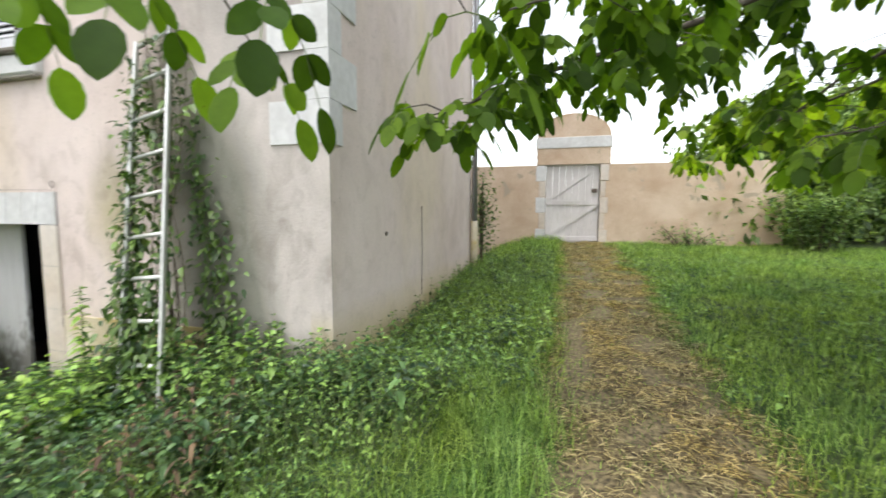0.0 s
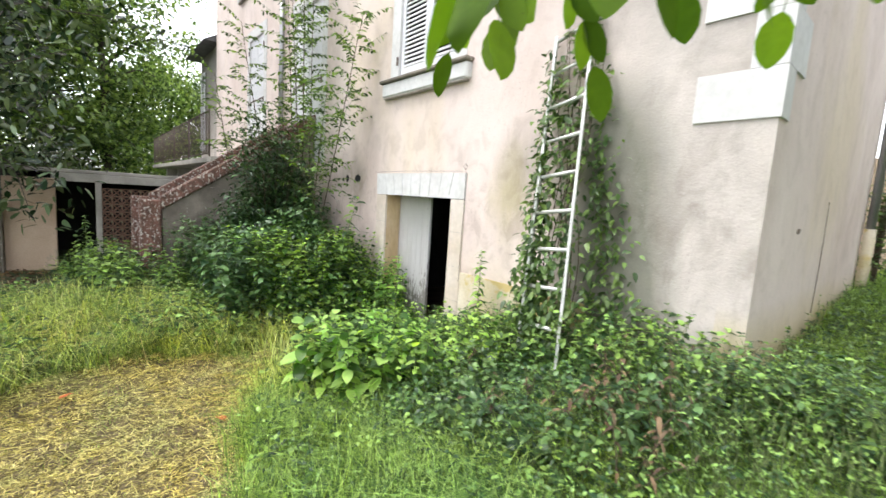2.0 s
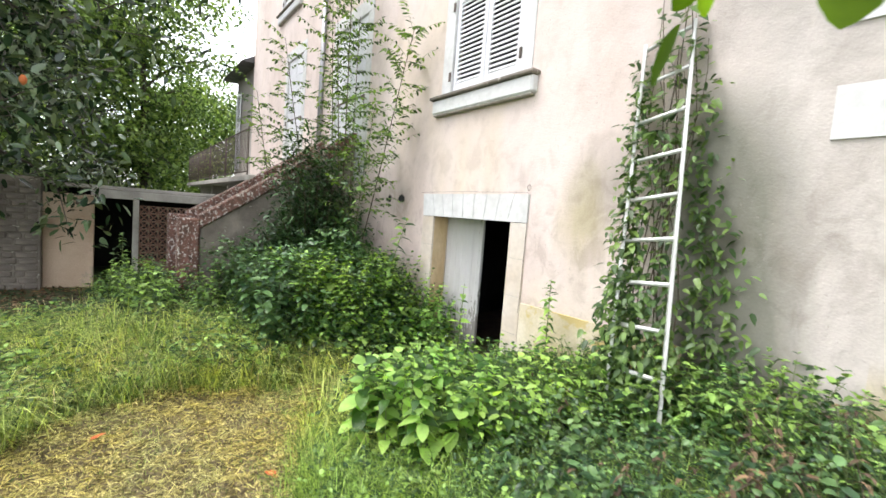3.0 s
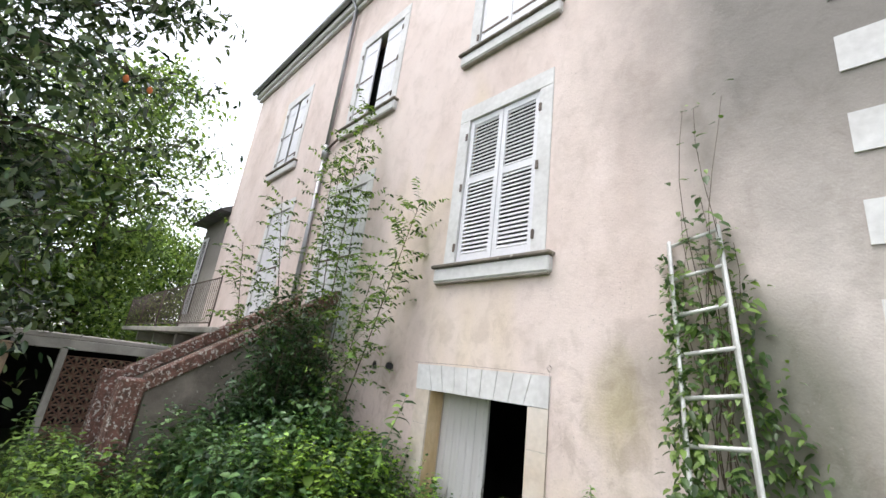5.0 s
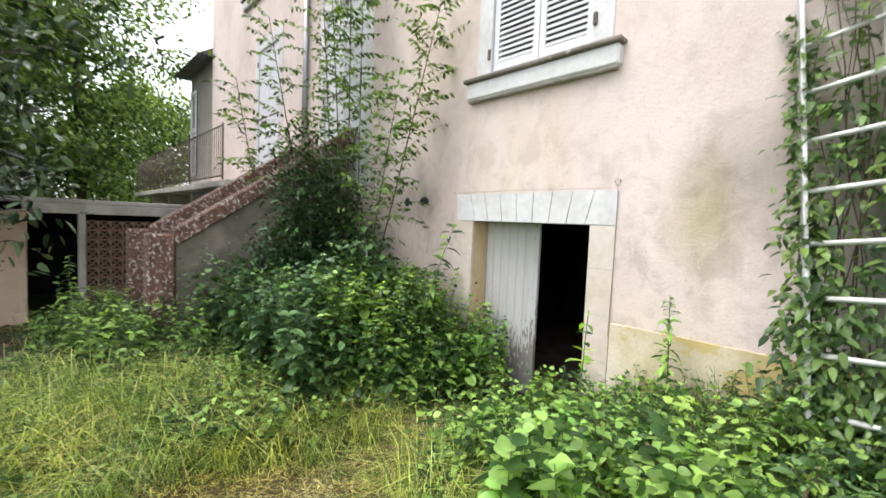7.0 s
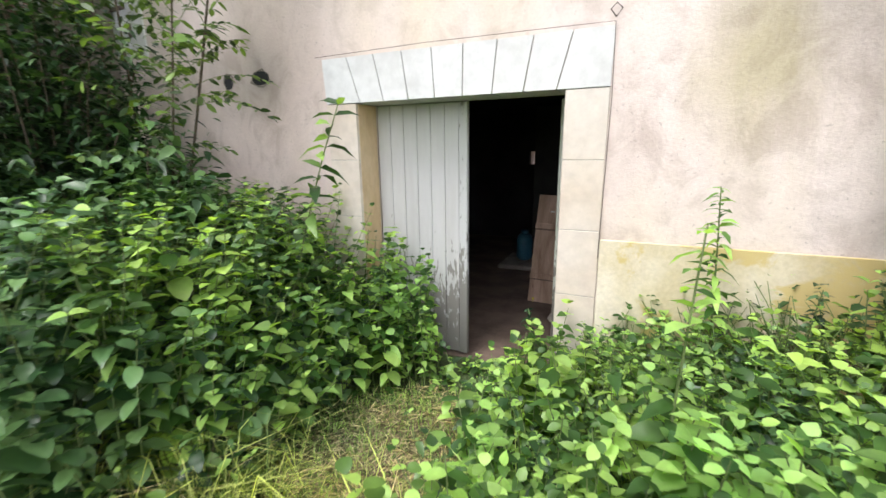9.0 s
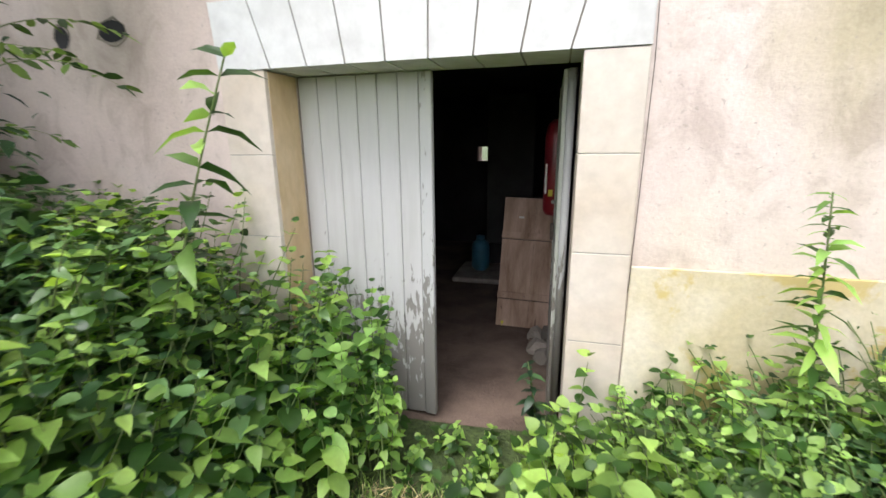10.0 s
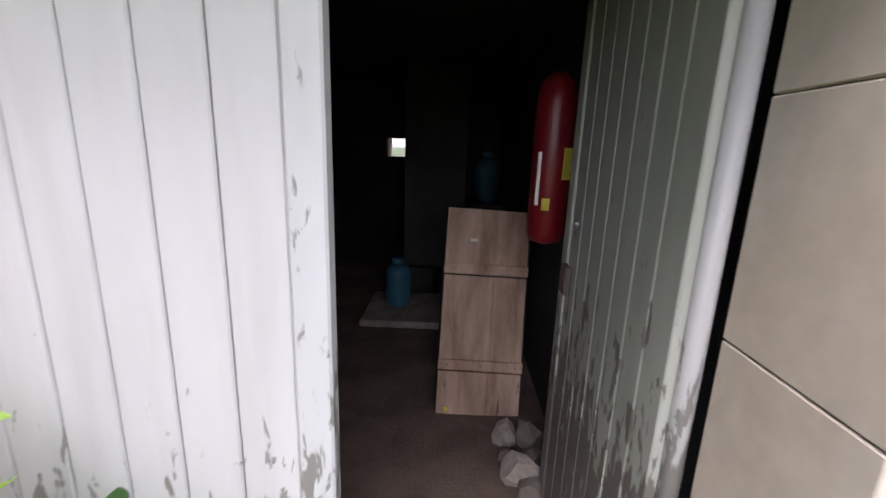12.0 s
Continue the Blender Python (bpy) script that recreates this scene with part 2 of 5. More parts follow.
BRICK = surface("lichened_brick", (0.075, 0.045, 0.035), (0.22, 0.11, 0.085), 9, 50, 0.95, 0.6, 0.01, spots=(0.50, 0.46, 0.42), spot_at=0.55, spot_scale=22)
TERRACOTTA = surface("terracotta", (0.11, 0.06, 0.045), (0.24, 0.14, 0.10), 6, 60, 0.95, 0.4, 0.004, spots=(0.20, 0.19, 0.12), spot_at=0.55, spot_scale=12)
STAIN_WALL = surface("stained_render", (0.10, 0.085, 0.07), (0.27, 0.235, 0.20), 1.6, 40, 0.95, 0.5, 0.008, spots=(0.45, 0.42, 0.38), spot_at=0.63, spot_scale=10)
CONCRETE = surface("concrete", (0.32, 0.30, 0.27), (0.48, 0.45, 0.41), 2.2, 50, 0.95, 0.4, 0.004)
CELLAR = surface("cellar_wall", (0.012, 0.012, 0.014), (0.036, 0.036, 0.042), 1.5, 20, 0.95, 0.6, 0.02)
EARTH = surface("earth_floor", (0.10, 0.068, 0.053), (0.20, 0.14, 0.11), 3, 50, 0.95, 0.6, 0.012, spots=(0.22, 0.17, 0.12), spot_at=0.68, spot_scale=30)
OLD_WOOD = surface("brown_boards", (0.24, 0.14, 0.09), (0.54, 0.37, 0.28), 7.0, 60, 0.75, 0.4, 0.002, (1, 1, 0.22), spots=(0.16, 0.10, 0.07), spot_at=0.66, spot_scale=14)
BARK = surface("bark", (0.05, 0.04, 0.03), (0.13, 0.11, 0.09), 9, 60, 0.95, 0.7, 0.01, (1, 1, 0.3))
TWIG = surface("twig", (0.06, 0.045, 0.03), (0.12, 0.09, 0.06), 9, 60, 0.9, 0.4, 0.003)
STEM = surface("green_stem", (0.10, 0.14, 0.04), (0.17, 0.22, 0.08), 9, 60, 0.7, 0.2, 0.001)
DARK = surface("unlit_interior", (0.012, 0.012, 0.013), (0.02, 0.02, 0.022), 3, 30, 0.95)
RED = surface("red_enamel", (0.15, 0.006, 0.012), (0.24, 0.010, 0.018), 3, 40, 0.4, 0.1, 0.001)
YELLOW = surface("yellow_paper", (0.55, 0.46, 0.05), (0.68, 0.58, 0.10), 8, 60, 0.8, 0.1, 0.001)
BLUE = surface("blue_enamel", (0.03, 0.13, 0.19), (0.05, 0.19, 0.27), 5, 40, 0.45, 0.1, 0.001)
PALE = surface("pale_stone", (0.27, 0.225, 0.19), (0.42, 0.37, 0.32), 8, 40, 0.95, 0.6, 0.01)
PAPER = surface("white_paper", (0.7, 0.68, 0.64), (0.8, 0.78, 0.74), 8, 60, 0.9)
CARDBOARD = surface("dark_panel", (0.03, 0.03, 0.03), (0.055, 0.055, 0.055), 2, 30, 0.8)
ORANGE = surface("orange_cone", (0.5, 0.12, 0.03), (0.65, 0.2, 0.05), 8, 60, 0.7)

WALNUT = leaf_material("walnut_leaf", (0.055, 0.11, 0.010), (0.13, 0.22, 0.020), gloss=0.6, through=0.5, spots=True, shine=0.15)
LIT_WALNUT = leaf_material("lit_walnut_leaf", (0.16, 0.26, 0.018), (0.36, 0.48, 0.05), gloss=0.6, through=0.58, spots=True)
WEED = leaf_material("weed_leaf", (0.032, 0.082, 0.022), (0.24, 0.38, 0.095), gloss=0.38, through=0.25)
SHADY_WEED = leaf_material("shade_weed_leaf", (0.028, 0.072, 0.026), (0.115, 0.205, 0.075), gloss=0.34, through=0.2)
NETTLE = leaf_material("nettle_leaf", (0.06, 0.14, 0.030), (0.36, 0.53, 0.145), gloss=0.42, through=0.45)
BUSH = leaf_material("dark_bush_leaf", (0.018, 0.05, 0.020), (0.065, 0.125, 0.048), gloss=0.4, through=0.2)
MAGNOLIA = leaf_material("magnolia_leaf", (0.030, 0.062, 0.028), (0.16, 0.22, 0.115), gloss=0.17, through=0.06, shine=0.6)
IVY = leaf_material("ivy_leaf", (0.05, 0.10, 0.025), (0.13, 0.20, 0.05), gloss=0.4, through=0.25)
ASH = leaf_material("sapling_leaf", (0.045, 0.085, 0.03), (0.15, 0.23, 0.06), gloss=0.5, through=0.35)
FAR_LEAF = leaf_material("far_leaf", (0.085, 0.145, 0.05), (0.25, 0.34, 0.13), gloss=0.5, through=0.4)
GRASS = leaf_material("grass_blade", (0.075, 0.15, 0.032), (0.36, 0.50, 0.135), gloss=0.6, through=0.4)
DEAD = leaf_material("dead_leaf", (0.085, 0.05, 0.03), (0.19, 0.125, 0.07), gloss=0.8, through=0.05)
LONG_GRASS = leaf_material("long_grass_blade", (0.14, 0.21, 0.045), (0.56, 0.62, 0.21), gloss=0.6, through=0.4)
HAY = leaf_material("green_hay", (0.16, 0.125, 0.05), (0.66, 0.58, 0.25), gloss=0.8, through=0.2)
STRAW = leaf_material("cut_straw", (0.13, 0.09, 0.05), (0.66, 0.54, 0.31), gloss=0.7, through=0.2)

# ---- small builders ----
def mesh_of(name, bm, mat):
    me = bpy.data.meshes.new(name)
    bm.to_mesh(me)
    bm.free()
    for x in (mat if isinstance(mat, (list, tuple)) else [mat]):
        me.materials.append(x)
    return me


def part(name, bm, mat, parent=None, label=""):
    ob = new(name, mesh_of(name, bm, mat))
    ob.parent = parent
    return tagged(ob, label)


def thing(name, label, category, at=(0, 0, 0), group="", kind=""):
    ob = new(name)
    ob.location = at
    return tagged(ob, label, category, group, kind)


def box(bm, x0, x1, y0, y1, z0, z1, bevel=0.0, m=None):
    r = bmesh.ops.create_cube(bm, size=1.0)
    vs = r["verts"]
    for v in vs:
        v.co = Vector((x0 + (v.co.x + 0.5) * (x1 - x0), y0 + (v.co.y + 0.5) * (y1 - y0), z0 + (v.co.z + 0.5) * (z1 - z0)))
    if bevel:
        es = list({e for v in vs for e in v.link_edges})
        out = bmesh.ops.bevel(bm, geom=es, offset=bevel, segments=1, affect="EDGES")
        vs = list({v for f in out["faces"] for v in f.verts} | {v for v in vs if v.is_valid})
    if m is not None:
        bmesh.ops.transform(bm, matrix=m, verts=vs)
    return vs


def boxed(*a, bevel=0.0, m=None):
    bm = bmesh.new()
    box(bm, *a, bevel=bevel, m=m)
    return bm


def tube(bm, pts, radii, sides=8, caps=True):
    """A tube along pts with a radius at each."""
    pts = [Vector(p) for p in pts]
    if isinstance(radii, (int, float)):
        radii = [radii] * len(pts)
    rings = []
    for i, (p, r) in enumerate(zip(pts, radii)):
        d = (pts[min(i + 1, len(pts) - 1)] - pts[max(i - 1, 0)]).normalized()
        u = d.cross(Vector((0, 0, 1)) if abs(d.z) < 0.95 else Vector((1, 0, 0))).normalized()
        w = d.cross(u)
        rings.append([bm.verts.new(p + r * (math.cos(a) * u + math.sin(a) * w)) for a in [2 * math.pi * k / sides for k in range(sides)]])
    for a, b in zip(rings, rings[1:]):
        for k in range(sides):
            f = bm.faces.new((a[k], a[(k + 1) % sides], b[(k + 1) % sides], b[k]))
            f.smooth = True
    if caps:
        bm.faces.new(rings[0][::-1])
        bm.faces.new(rings[-1])
    return bm


def tubed(pts, radii, sides=8):
    bm = bmesh.new()
    tube(bm, pts, radii, sides)
    bmesh.ops.recalc_face_normals(bm, faces=bm.faces[:])
    return bm


def wall_panel(x0, x1, z0, z1, y0, y1, holes, swap=False):
    """A wall with openings cut through: cells between the openings' edges, joined into one solid."""
    xs = sorted({x0, x1, *[h[0] for h in holes], *[h[1] for h in holes]})
    zs = sorted({z0, z1, *[h[2] for h in holes], *[h[3] for h in holes]})
    full = {(i, k) for i in range(len(xs) - 1) for k in range(len(zs) - 1)
            if not any(h[0] <= xs[i] < h[1] and h[2] <= zs[k] < h[3] for h in holes)}
    bm = bmesh.new()
    made = {}

    def v(i, j, k):
        if (i, j, k) not in made:
            p = (xs[i], (y0, y1)[j], zs[k])
            made[i, j, k] = bm.verts.new((p[1], p[0], p[2]) if swap else p)
        return made[i, j, k]
    for i, k in full:
        bm.faces.new((v(i, 0, k), v(i + 1, 0, k), v(i + 1, 0, k + 1), v(i, 0, k + 1)))
        bm.faces.new((v(i, 1, k), v(i, 1, k + 1), v(i + 1, 1, k + 1), v(i + 1, 1, k)))
        if (i - 1, k) not in full:
            bm.faces.new((v(i, 0, k), v(i, 0, k + 1), v(i, 1, k + 1), v(i, 1, k)))
        if (i + 1, k) not in full:
            bm.faces.new((v(i + 1, 0, k), v(i + 1, 1, k), v(i + 1, 1, k + 1), v(i + 1, 0, k + 1)))
        if (i, k - 1) not in full:
            bm.faces.new((v(i, 0, k), v(i, 1, k), v(i + 1, 1, k), v(i + 1, 0, k)))
        if (i, k + 1) not in full:
            bm.faces.new((v(i, 0, k + 1), v(i + 1, 0, k + 1), v(i + 1, 1, k + 1), v(i, 1, k + 1)))
    bmesh.ops.recalc_face_normals(bm, faces=bm.faces[:])
    return bm


# ---- the ground ----
PATH_LINE = [(0.6, 12.5), (0.6, 6.0), (0.55, 2.5), (0.1, 0.1), (-1.3, -0.7), (-3.0, -1.0), (-4.8, -0.2), (-5.55, 1.0), (-5.72, 2.05)]


def step(a, b, x):
    t = min(1.0, max(0.0, (x - a) / (b - a)))
    return t * t * (3 - 2 * t)


def ground_z(x, y):
    z = 0.055 * max(0.0, min(y, 13.0)) * step(-4.5, -0.8, x)
    z -= 0.58 * step(0.6, -6.2, x)
    z -= 0.06 * step(1.6, 2.9, y) * step(-3.6, -4.6, x)
    z += 0.05 * noise.noise(Vector((x * 0.5, y * 0.5, 0.0))) + 0.02 * noise.noise(Vector((x * 1.9, y * 1.9, 3.0)))
    return z


def path_distance(x, y):
    best = 99.0
    for (ax, ay), (bx, by) in zip(PATH_LINE, PATH_LINE[1:]):
        dx, dy = bx - ax, by - ay
        t = min(1, max(0, ((x - ax) * dx + (y - ay) * dy) / (dx * dx + dy * dy)))
        best = min(best, math.hypot(x - ax - t * dx, y - ay - t * dy))
    return best + 0.16 * noise.noise(Vector((x * 1.3, y * 1.3, 7.0)))


def path_width(x, y):
    """Half the width of the mown strip: narrower by the cellar door, wider in the clearing."""
    w = 0.62
    w += 0.36 * step(-1.6, -2.8, x) * step(0.7, 0.0, y)
    w += 0.45 * step(-3.0, -4.4, x) * step(0.2, -0.5, y)
    w -= 0.26 * step(0.2, 1.0, y) * step(-3.0, -4.0, x)
    return w


def ground_material():
    m, nd, lk, b = material("ground_cover", (0.12, 0.12, 0.05), 0.95)
    at = nd.new("ShaderNodeAttribute")
    at.attribute_name = "mown"
    n1 = noise_node(nd, lk, 1.6, 6, distort=0.5)
    n2 = noise_node(nd, lk, 32, 6)
    soil = ramp(nd, lk, n2, [(0.3, (0.022, 0.032, 0.010)), (0.7, (0.075, 0.11, 0.03))])
    straw = mix(nd, lk, n1, ramp(nd, lk, n2, [(0.36, (0.055, 0.042, 0.024)), (0.66, (0.33, 0.26, 0.14))]), ramp(nd, lk, n2, [(0.36, (0.045, 0.035, 0.02)), (0.66, (0.25, 0.20, 0.10))]))
    lk.new(mix(nd, lk, at.outputs["Fac"], soil, straw), b.inputs["Base Color"])
    bump(nd, lk, b, n2, 0.8, 0.02)
    return m


def build_ground():
    xs = np.concatenate([np.linspace(-400, -30, 10), np.linspace(-24, -11, 27), np.linspace(-10.8, 4, 120), np.linspace(4.5, 20, 32), np.linspace(30, 400, 10)])
    ys = np.concatenate([np.linspace(-400, -30, 10), np.linspace(-22, -3, 20), np.linspace(-2.8, 3.3, 56), np.linspace(3.4, 14, 60), np.linspace(16, 30, 8), np.linspace(40, 400, 10)])
    # the sheet leaves out the house's own footprint
    bm = bmesh.new()
    lay = bm.verts.layers.float.new("mown")
    grid = {}
    for i, x in enumerate(xs):
        for j, y in enumerate(ys):
            v = bm.verts.new((x, y, ground_z(x, y)))
            v[lay] = 1.0 - step(path_width(x, y) - 0.1, path_width(x, y) + 0.15, path_distance(x, y))
            grid[i, j] = v
    for i in range(len(xs) - 1):
        for j in range(len(ys) - 1):
            cx, cy = (xs[i] + xs[i + 1]) / 2, (ys[j] + ys[j + 1]) / 2
            if -21 < cx < -2.0 and 3.16 < cy < 8.3:
                continue
            f = bm.faces.new((grid[i, j], grid[i + 1, j], grid[i + 1, j + 1], grid[i, j + 1]))
            f.smooth = True
    ob = part("ground", bm, ground_material())
    tagged(ob, "rough ground with a mown straw-coloured strip through tall weeds", "ground", kind="structure")


build_ground()

# ---- the house: walls ----
FY, EAVE, HX0, HX1, BACK = 3.0, 10.7, -17.6, -1.75, 8.5
DOOR = (-6.76, -4.745, -0.75, 1.662)
WINDOWS = [(-6.34, -5.08, 3.05, 5.34), (-6.36, -5.10, 6.72, 8.95), (-10.25, -8.76, 6.72, 8.95), (-14.4, -13.14, 6.72, 8.95)]
FRENCH = [(-10.35, -9.0, 1.9, 5.0), (-13.7, -12.5, 1.9, 5.2)]
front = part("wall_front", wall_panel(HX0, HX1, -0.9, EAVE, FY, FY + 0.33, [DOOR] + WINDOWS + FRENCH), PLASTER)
tagged(front, "stained pinkish lime-rendered front wall of the old house", "wall", kind="structure")
side = part("wall_side", wall_panel(FY + 0.33, BACK, -0.9, EAVE, HX1 - 0.33, HX1, [], True), PLASTER)
tagged(side, "pale pinkish rendered side wall of the old house", "wall", kind="structure")
LIGHT_HOLE = (-6.37, -6.12, 0.70, 0.93)
back = part("wall_back", wall_panel(HX0, HX1 - 0.33, -0.9, EAVE, BACK - 0.33, BACK, [LIGHT_HOLE]), PLASTER)
tagged(back, "rendered back wall of the old house", "wall", kind="structure")
far_side = part("wall_far_side", wall_panel(FY + 0.33, BACK - 0.33, -0.9, EAVE, HX0, HX0 + 0.33, [], True), PLASTER)
tagged(far_side, "rendered far side wall of the old house", "wall", kind="structure")
plinth = part("trim", boxed(-4.735, -3.0, FY - 0.016, FY, -0.75, 0.452, bevel=0.004), PLINTH)
tagged(plinth, "yellowed plaster plinth band beside the cellar door", "trim", kind="structure")


def build_roof():
    bm = bmesh.new()
    o = 0.35
    x0, x1, y0, y1, z = HX0 - o, HX1 + o, FY - o, BACK + o, EAVE + 0.26
    a = [bm.verts.new(p) for p in ((x0, y0, z), (x1, y0, z), (x1, y1, z), (x0, y1, z))]
    r = [bm.verts.new(p) for p in ((x0 + 3, (y0 + y1) / 2, z + 2.4), (x1 - 3, (y0 + y1) / 2, z + 2.4))]
    for q in ((a[0], a[1], r[1], r[0]), (a[1], a[2], r[1]), (a[2], a[3], r[0], r[1]), (a[3], a[0], r[0]), (a[3], a[2], a[1], a[0])):
        bm.faces.new(q)
    roof = part("roof", bm, SLATE)
    tagged(roof, "dark slate hipped roof of the old house", "roof", kind="structure")
    bm = boxed(HX0 - 0.2, HX1 + 0.2, FY - 0.2, FY - 0.002, EAVE - 0.02, EAVE + 0.16, bevel=0.03)
    box(bm, HX0 - 0.12, HX1 + 0.12, FY - 0.11, FY - 0.003, EAVE - 0.14, EAVE - 0.02, bevel=0.02)
    part("cornice", bm, STONE, roof, "pale moulded cornice")
    part("gutter", tubed([(HX0 - 0.3, FY - 0.3, EAVE + 0.2), (HX1 + 0.3, FY - 0.3, EAVE + 0.2)], 0.075, 10), ZINC, roof, "grey zinc gutter")


build_roof()

# cellar room behind the door
CX0, CX1, CY0, CY1, CZ0, CZ1 = -8.2, -4.93, FY + 0.33, BACK - 0.33, -0.66, 1.62
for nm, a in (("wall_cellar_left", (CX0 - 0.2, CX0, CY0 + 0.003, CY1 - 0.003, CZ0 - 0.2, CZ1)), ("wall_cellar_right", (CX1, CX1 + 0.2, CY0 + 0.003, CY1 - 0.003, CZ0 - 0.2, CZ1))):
    tagged(part(nm, boxed(*a), CELLAR), "cellar wall coloured near-black for the unlit room", "wall", kind="structure")
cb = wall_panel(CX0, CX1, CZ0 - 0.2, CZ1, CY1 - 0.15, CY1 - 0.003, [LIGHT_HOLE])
tagged(part("wall_cellar_back", cb, CELLAR), "cellar back wall coloured near-black for the unlit room, with a small opening", "wall", kind="structure")
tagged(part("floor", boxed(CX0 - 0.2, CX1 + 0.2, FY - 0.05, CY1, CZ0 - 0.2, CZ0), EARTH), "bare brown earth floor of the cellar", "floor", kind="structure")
tagged(part("ceiling", boxed(CX0 - 0.2, CX1 + 0.2, CY0 + 0.003, CY1 - 0.003, CZ1 + 0.002, CZ1 + 0.2), CELLAR), "cellar ceiling coloured near-black for the unlit room", "ceiling", kind="structure")

# ---- dressed stones ----
def build_door_frame():
    frame_ob = thing("door_1", "cellar door frame of pale dressed limestone blocks", "door frame", (-5.745, FY, CZ0), kind="structure")
    inv = Matrix.Translation((5.745, -FY, -CZ0))
    for x0, x1 in ((-6.765, -6.5), (-4.99, -4.74)):
        for z0, z1 in ((-0.72, 0.07), (0.073, 0.5), (0.503, 0.934), (0.937, 1.345)):
            part("stone", boxed(x0, x1, FY - 0.016, FY + 0.3, z0, z1, bevel=0.003, m=inv), STONE_WARM, frame_ob, "cream limestone jamb block")
    part("reveal", boxed(-6.4995, -6.4955, FY + 0.012, FY + 0.246, -0.7, 1.344, m=inv), OCHRE_REVEAL, frame_ob, "thin ochre skin on the inner face of the jamb")
    n, top0, top1, bot0, bot1 = 9, -6.785, -4.73, -6.71, -4.79
    for k in range(n):
        a, b = k / n, (k + 1) / n
        ta, tb = top0 + a * (top1 - top0), top0 + b * (top1 - top0)
        ba, bb = bot0 + a * (bot1 - bot0), bot0 + b * (bot1 - bot0)
        if k == 0:
            ba = top0 + 0.02
        if k == n - 1:
            bb = top1 - 0.005
        bm = bmesh.new()
        g = 0.0045
        lean_a, lean_b = (0.5 - a) * 0.10, (0.5 - b) * 0.10
        front_v = [bm.verts.new(p) for p in ((ba + g + (lean_a if k else 0), FY - 0.02, 1.35), (bb - g + (lean_b if k < n - 1 else 0), FY - 0.02, 1.35), (tb - g, FY - 0.02, 1.668), (ta + g, FY - 0.02, 1.668))]
        r = bmesh.ops.extrude_face_region(bm, geom=[bm.faces.new(front_v)])
        for v in r["geom"]:
            if isinstance(v, bmesh.types.BMVert):
                v.co.y = FY + 0.3
        bmesh.ops.recalc_face_normals(bm, faces=bm.faces[:])
        bmesh.ops.transform(bm, matrix=inv, verts=bm.verts[:])
        part("stone", bm, STONE, frame_ob, "white limestone lintel block")
    part("mortar", boxed(-6.757, -4.748, FY - 0.008, FY + 0.29, 1.356, 1.66, m=inv), MORTAR, frame_ob)
    for x0, x1 in ((-6.757, -6.508), (-4.982, -4.748)):
        part("mortar", boxed(x0, x1, FY - 0.0138, FY + 0.29, -0.71, 1.34, m=inv), CONCRETE, frame_ob)


build_door_frame()


def build_quoins():
    q = thing("quoin_stack", "white dressed corner stones on the house corner", "quoins", (HX1, FY, 2.0))
    z, k = 2.025, 0
    while z < EAVE - 0.5:
        long_front = k % 2 == 0
        w, d, h = (0.528, 0.19, 0.336) if long_front else (0.2, 0.45, 0.374)
        bm = bmesh.new()
        e = 0.016
        x1, y0 = e, -e
        pts = [(-w, y0), (x1, y0), (x1, d), (-0.02, d), (-0.02, 0.02), (-w, 0.02)]
        f = bm.faces.new([bm.verts.new((px, py, z - 2.0)) for px, py in pts])
        r = bmesh.ops.extrude_face_region(bm, geom=[f])
        for v in r["geom"]:
            if isinstance(v, bmesh.types.BMVert):
                v.co.z += h
        bmesh.ops.recalc_face_normals(bm, faces=bm.faces[:])
        part("stone", bm, STONE, q)
        z += h + 0.004
        k += 1


build_quoins()

# ---- windows, shutters, doors ----
def louvred_leaf(parent, x0, x1, z0, z1, y, louvred=True):
    """One shutter leaf: stiles, rails and tilted slats, or ledged boards."""
    leaf = thing("shutter_leaf", "", "", (x0, y, z0))
    leaf.parent = parent
    w, h, s, t = x1 - x0, z1 - z0, 0.075, 0.035
    for a in ((0.003, s, 0, t, 0, h), (w - s, w - 0.003, 0, t, 0, h)):
        part("stile", boxed(*a, bevel=0.004), SHUTTER, leaf)
    if louvred:
        mid = h * 0.545
        for r0, r1 in ((0.0, 0.11), (mid - 0.05, mid + 0.05), (h - 0.09, h)):
            part("rail", boxed(s, w - s, 0.002, t - 0.002, r0, r1), SHUTTER, leaf)
        slat = mesh_of("slat", boxed(0, w - 2 * s, -0.025, 0.025, -0.006, 0.006, m=Matrix.Rotation(radians(55), 4, "X")), SHUTTER)
        for a, b in ((0.11, mid - 0.05), (mid + 0.05, h - 0.09)):
            n = max(2, round((b - a) / 0.06))
            for k in range(n):
                o = new("slat", slat)
                o.parent = leaf
                o.location = (s, t / 2, a + (k + 0.5) * (b - a) / n)
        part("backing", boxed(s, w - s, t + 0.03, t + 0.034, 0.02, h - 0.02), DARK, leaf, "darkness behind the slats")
    else:
        n = 5
        for k in range(n):
            part("board", boxed(s + k * (w - 2 * s) / n + 0.001, s + (k + 1) * (w - 2 * s) / n - 0.001, 0.003, 0.028, 0.0, h, bevel=0.002), SHUTTER, leaf)
        for zz in (0.14 * h, 0.52 * h, 0.86 * h):
            part("strap", boxed(0.02, w - 0.06, -0.008, 0.002, zz - 0.02, zz + 0.02, bevel=0.002), SHUTTER if zz > 0.8 * h else IRON, leaf, "iron strap hinge")
    return leaf


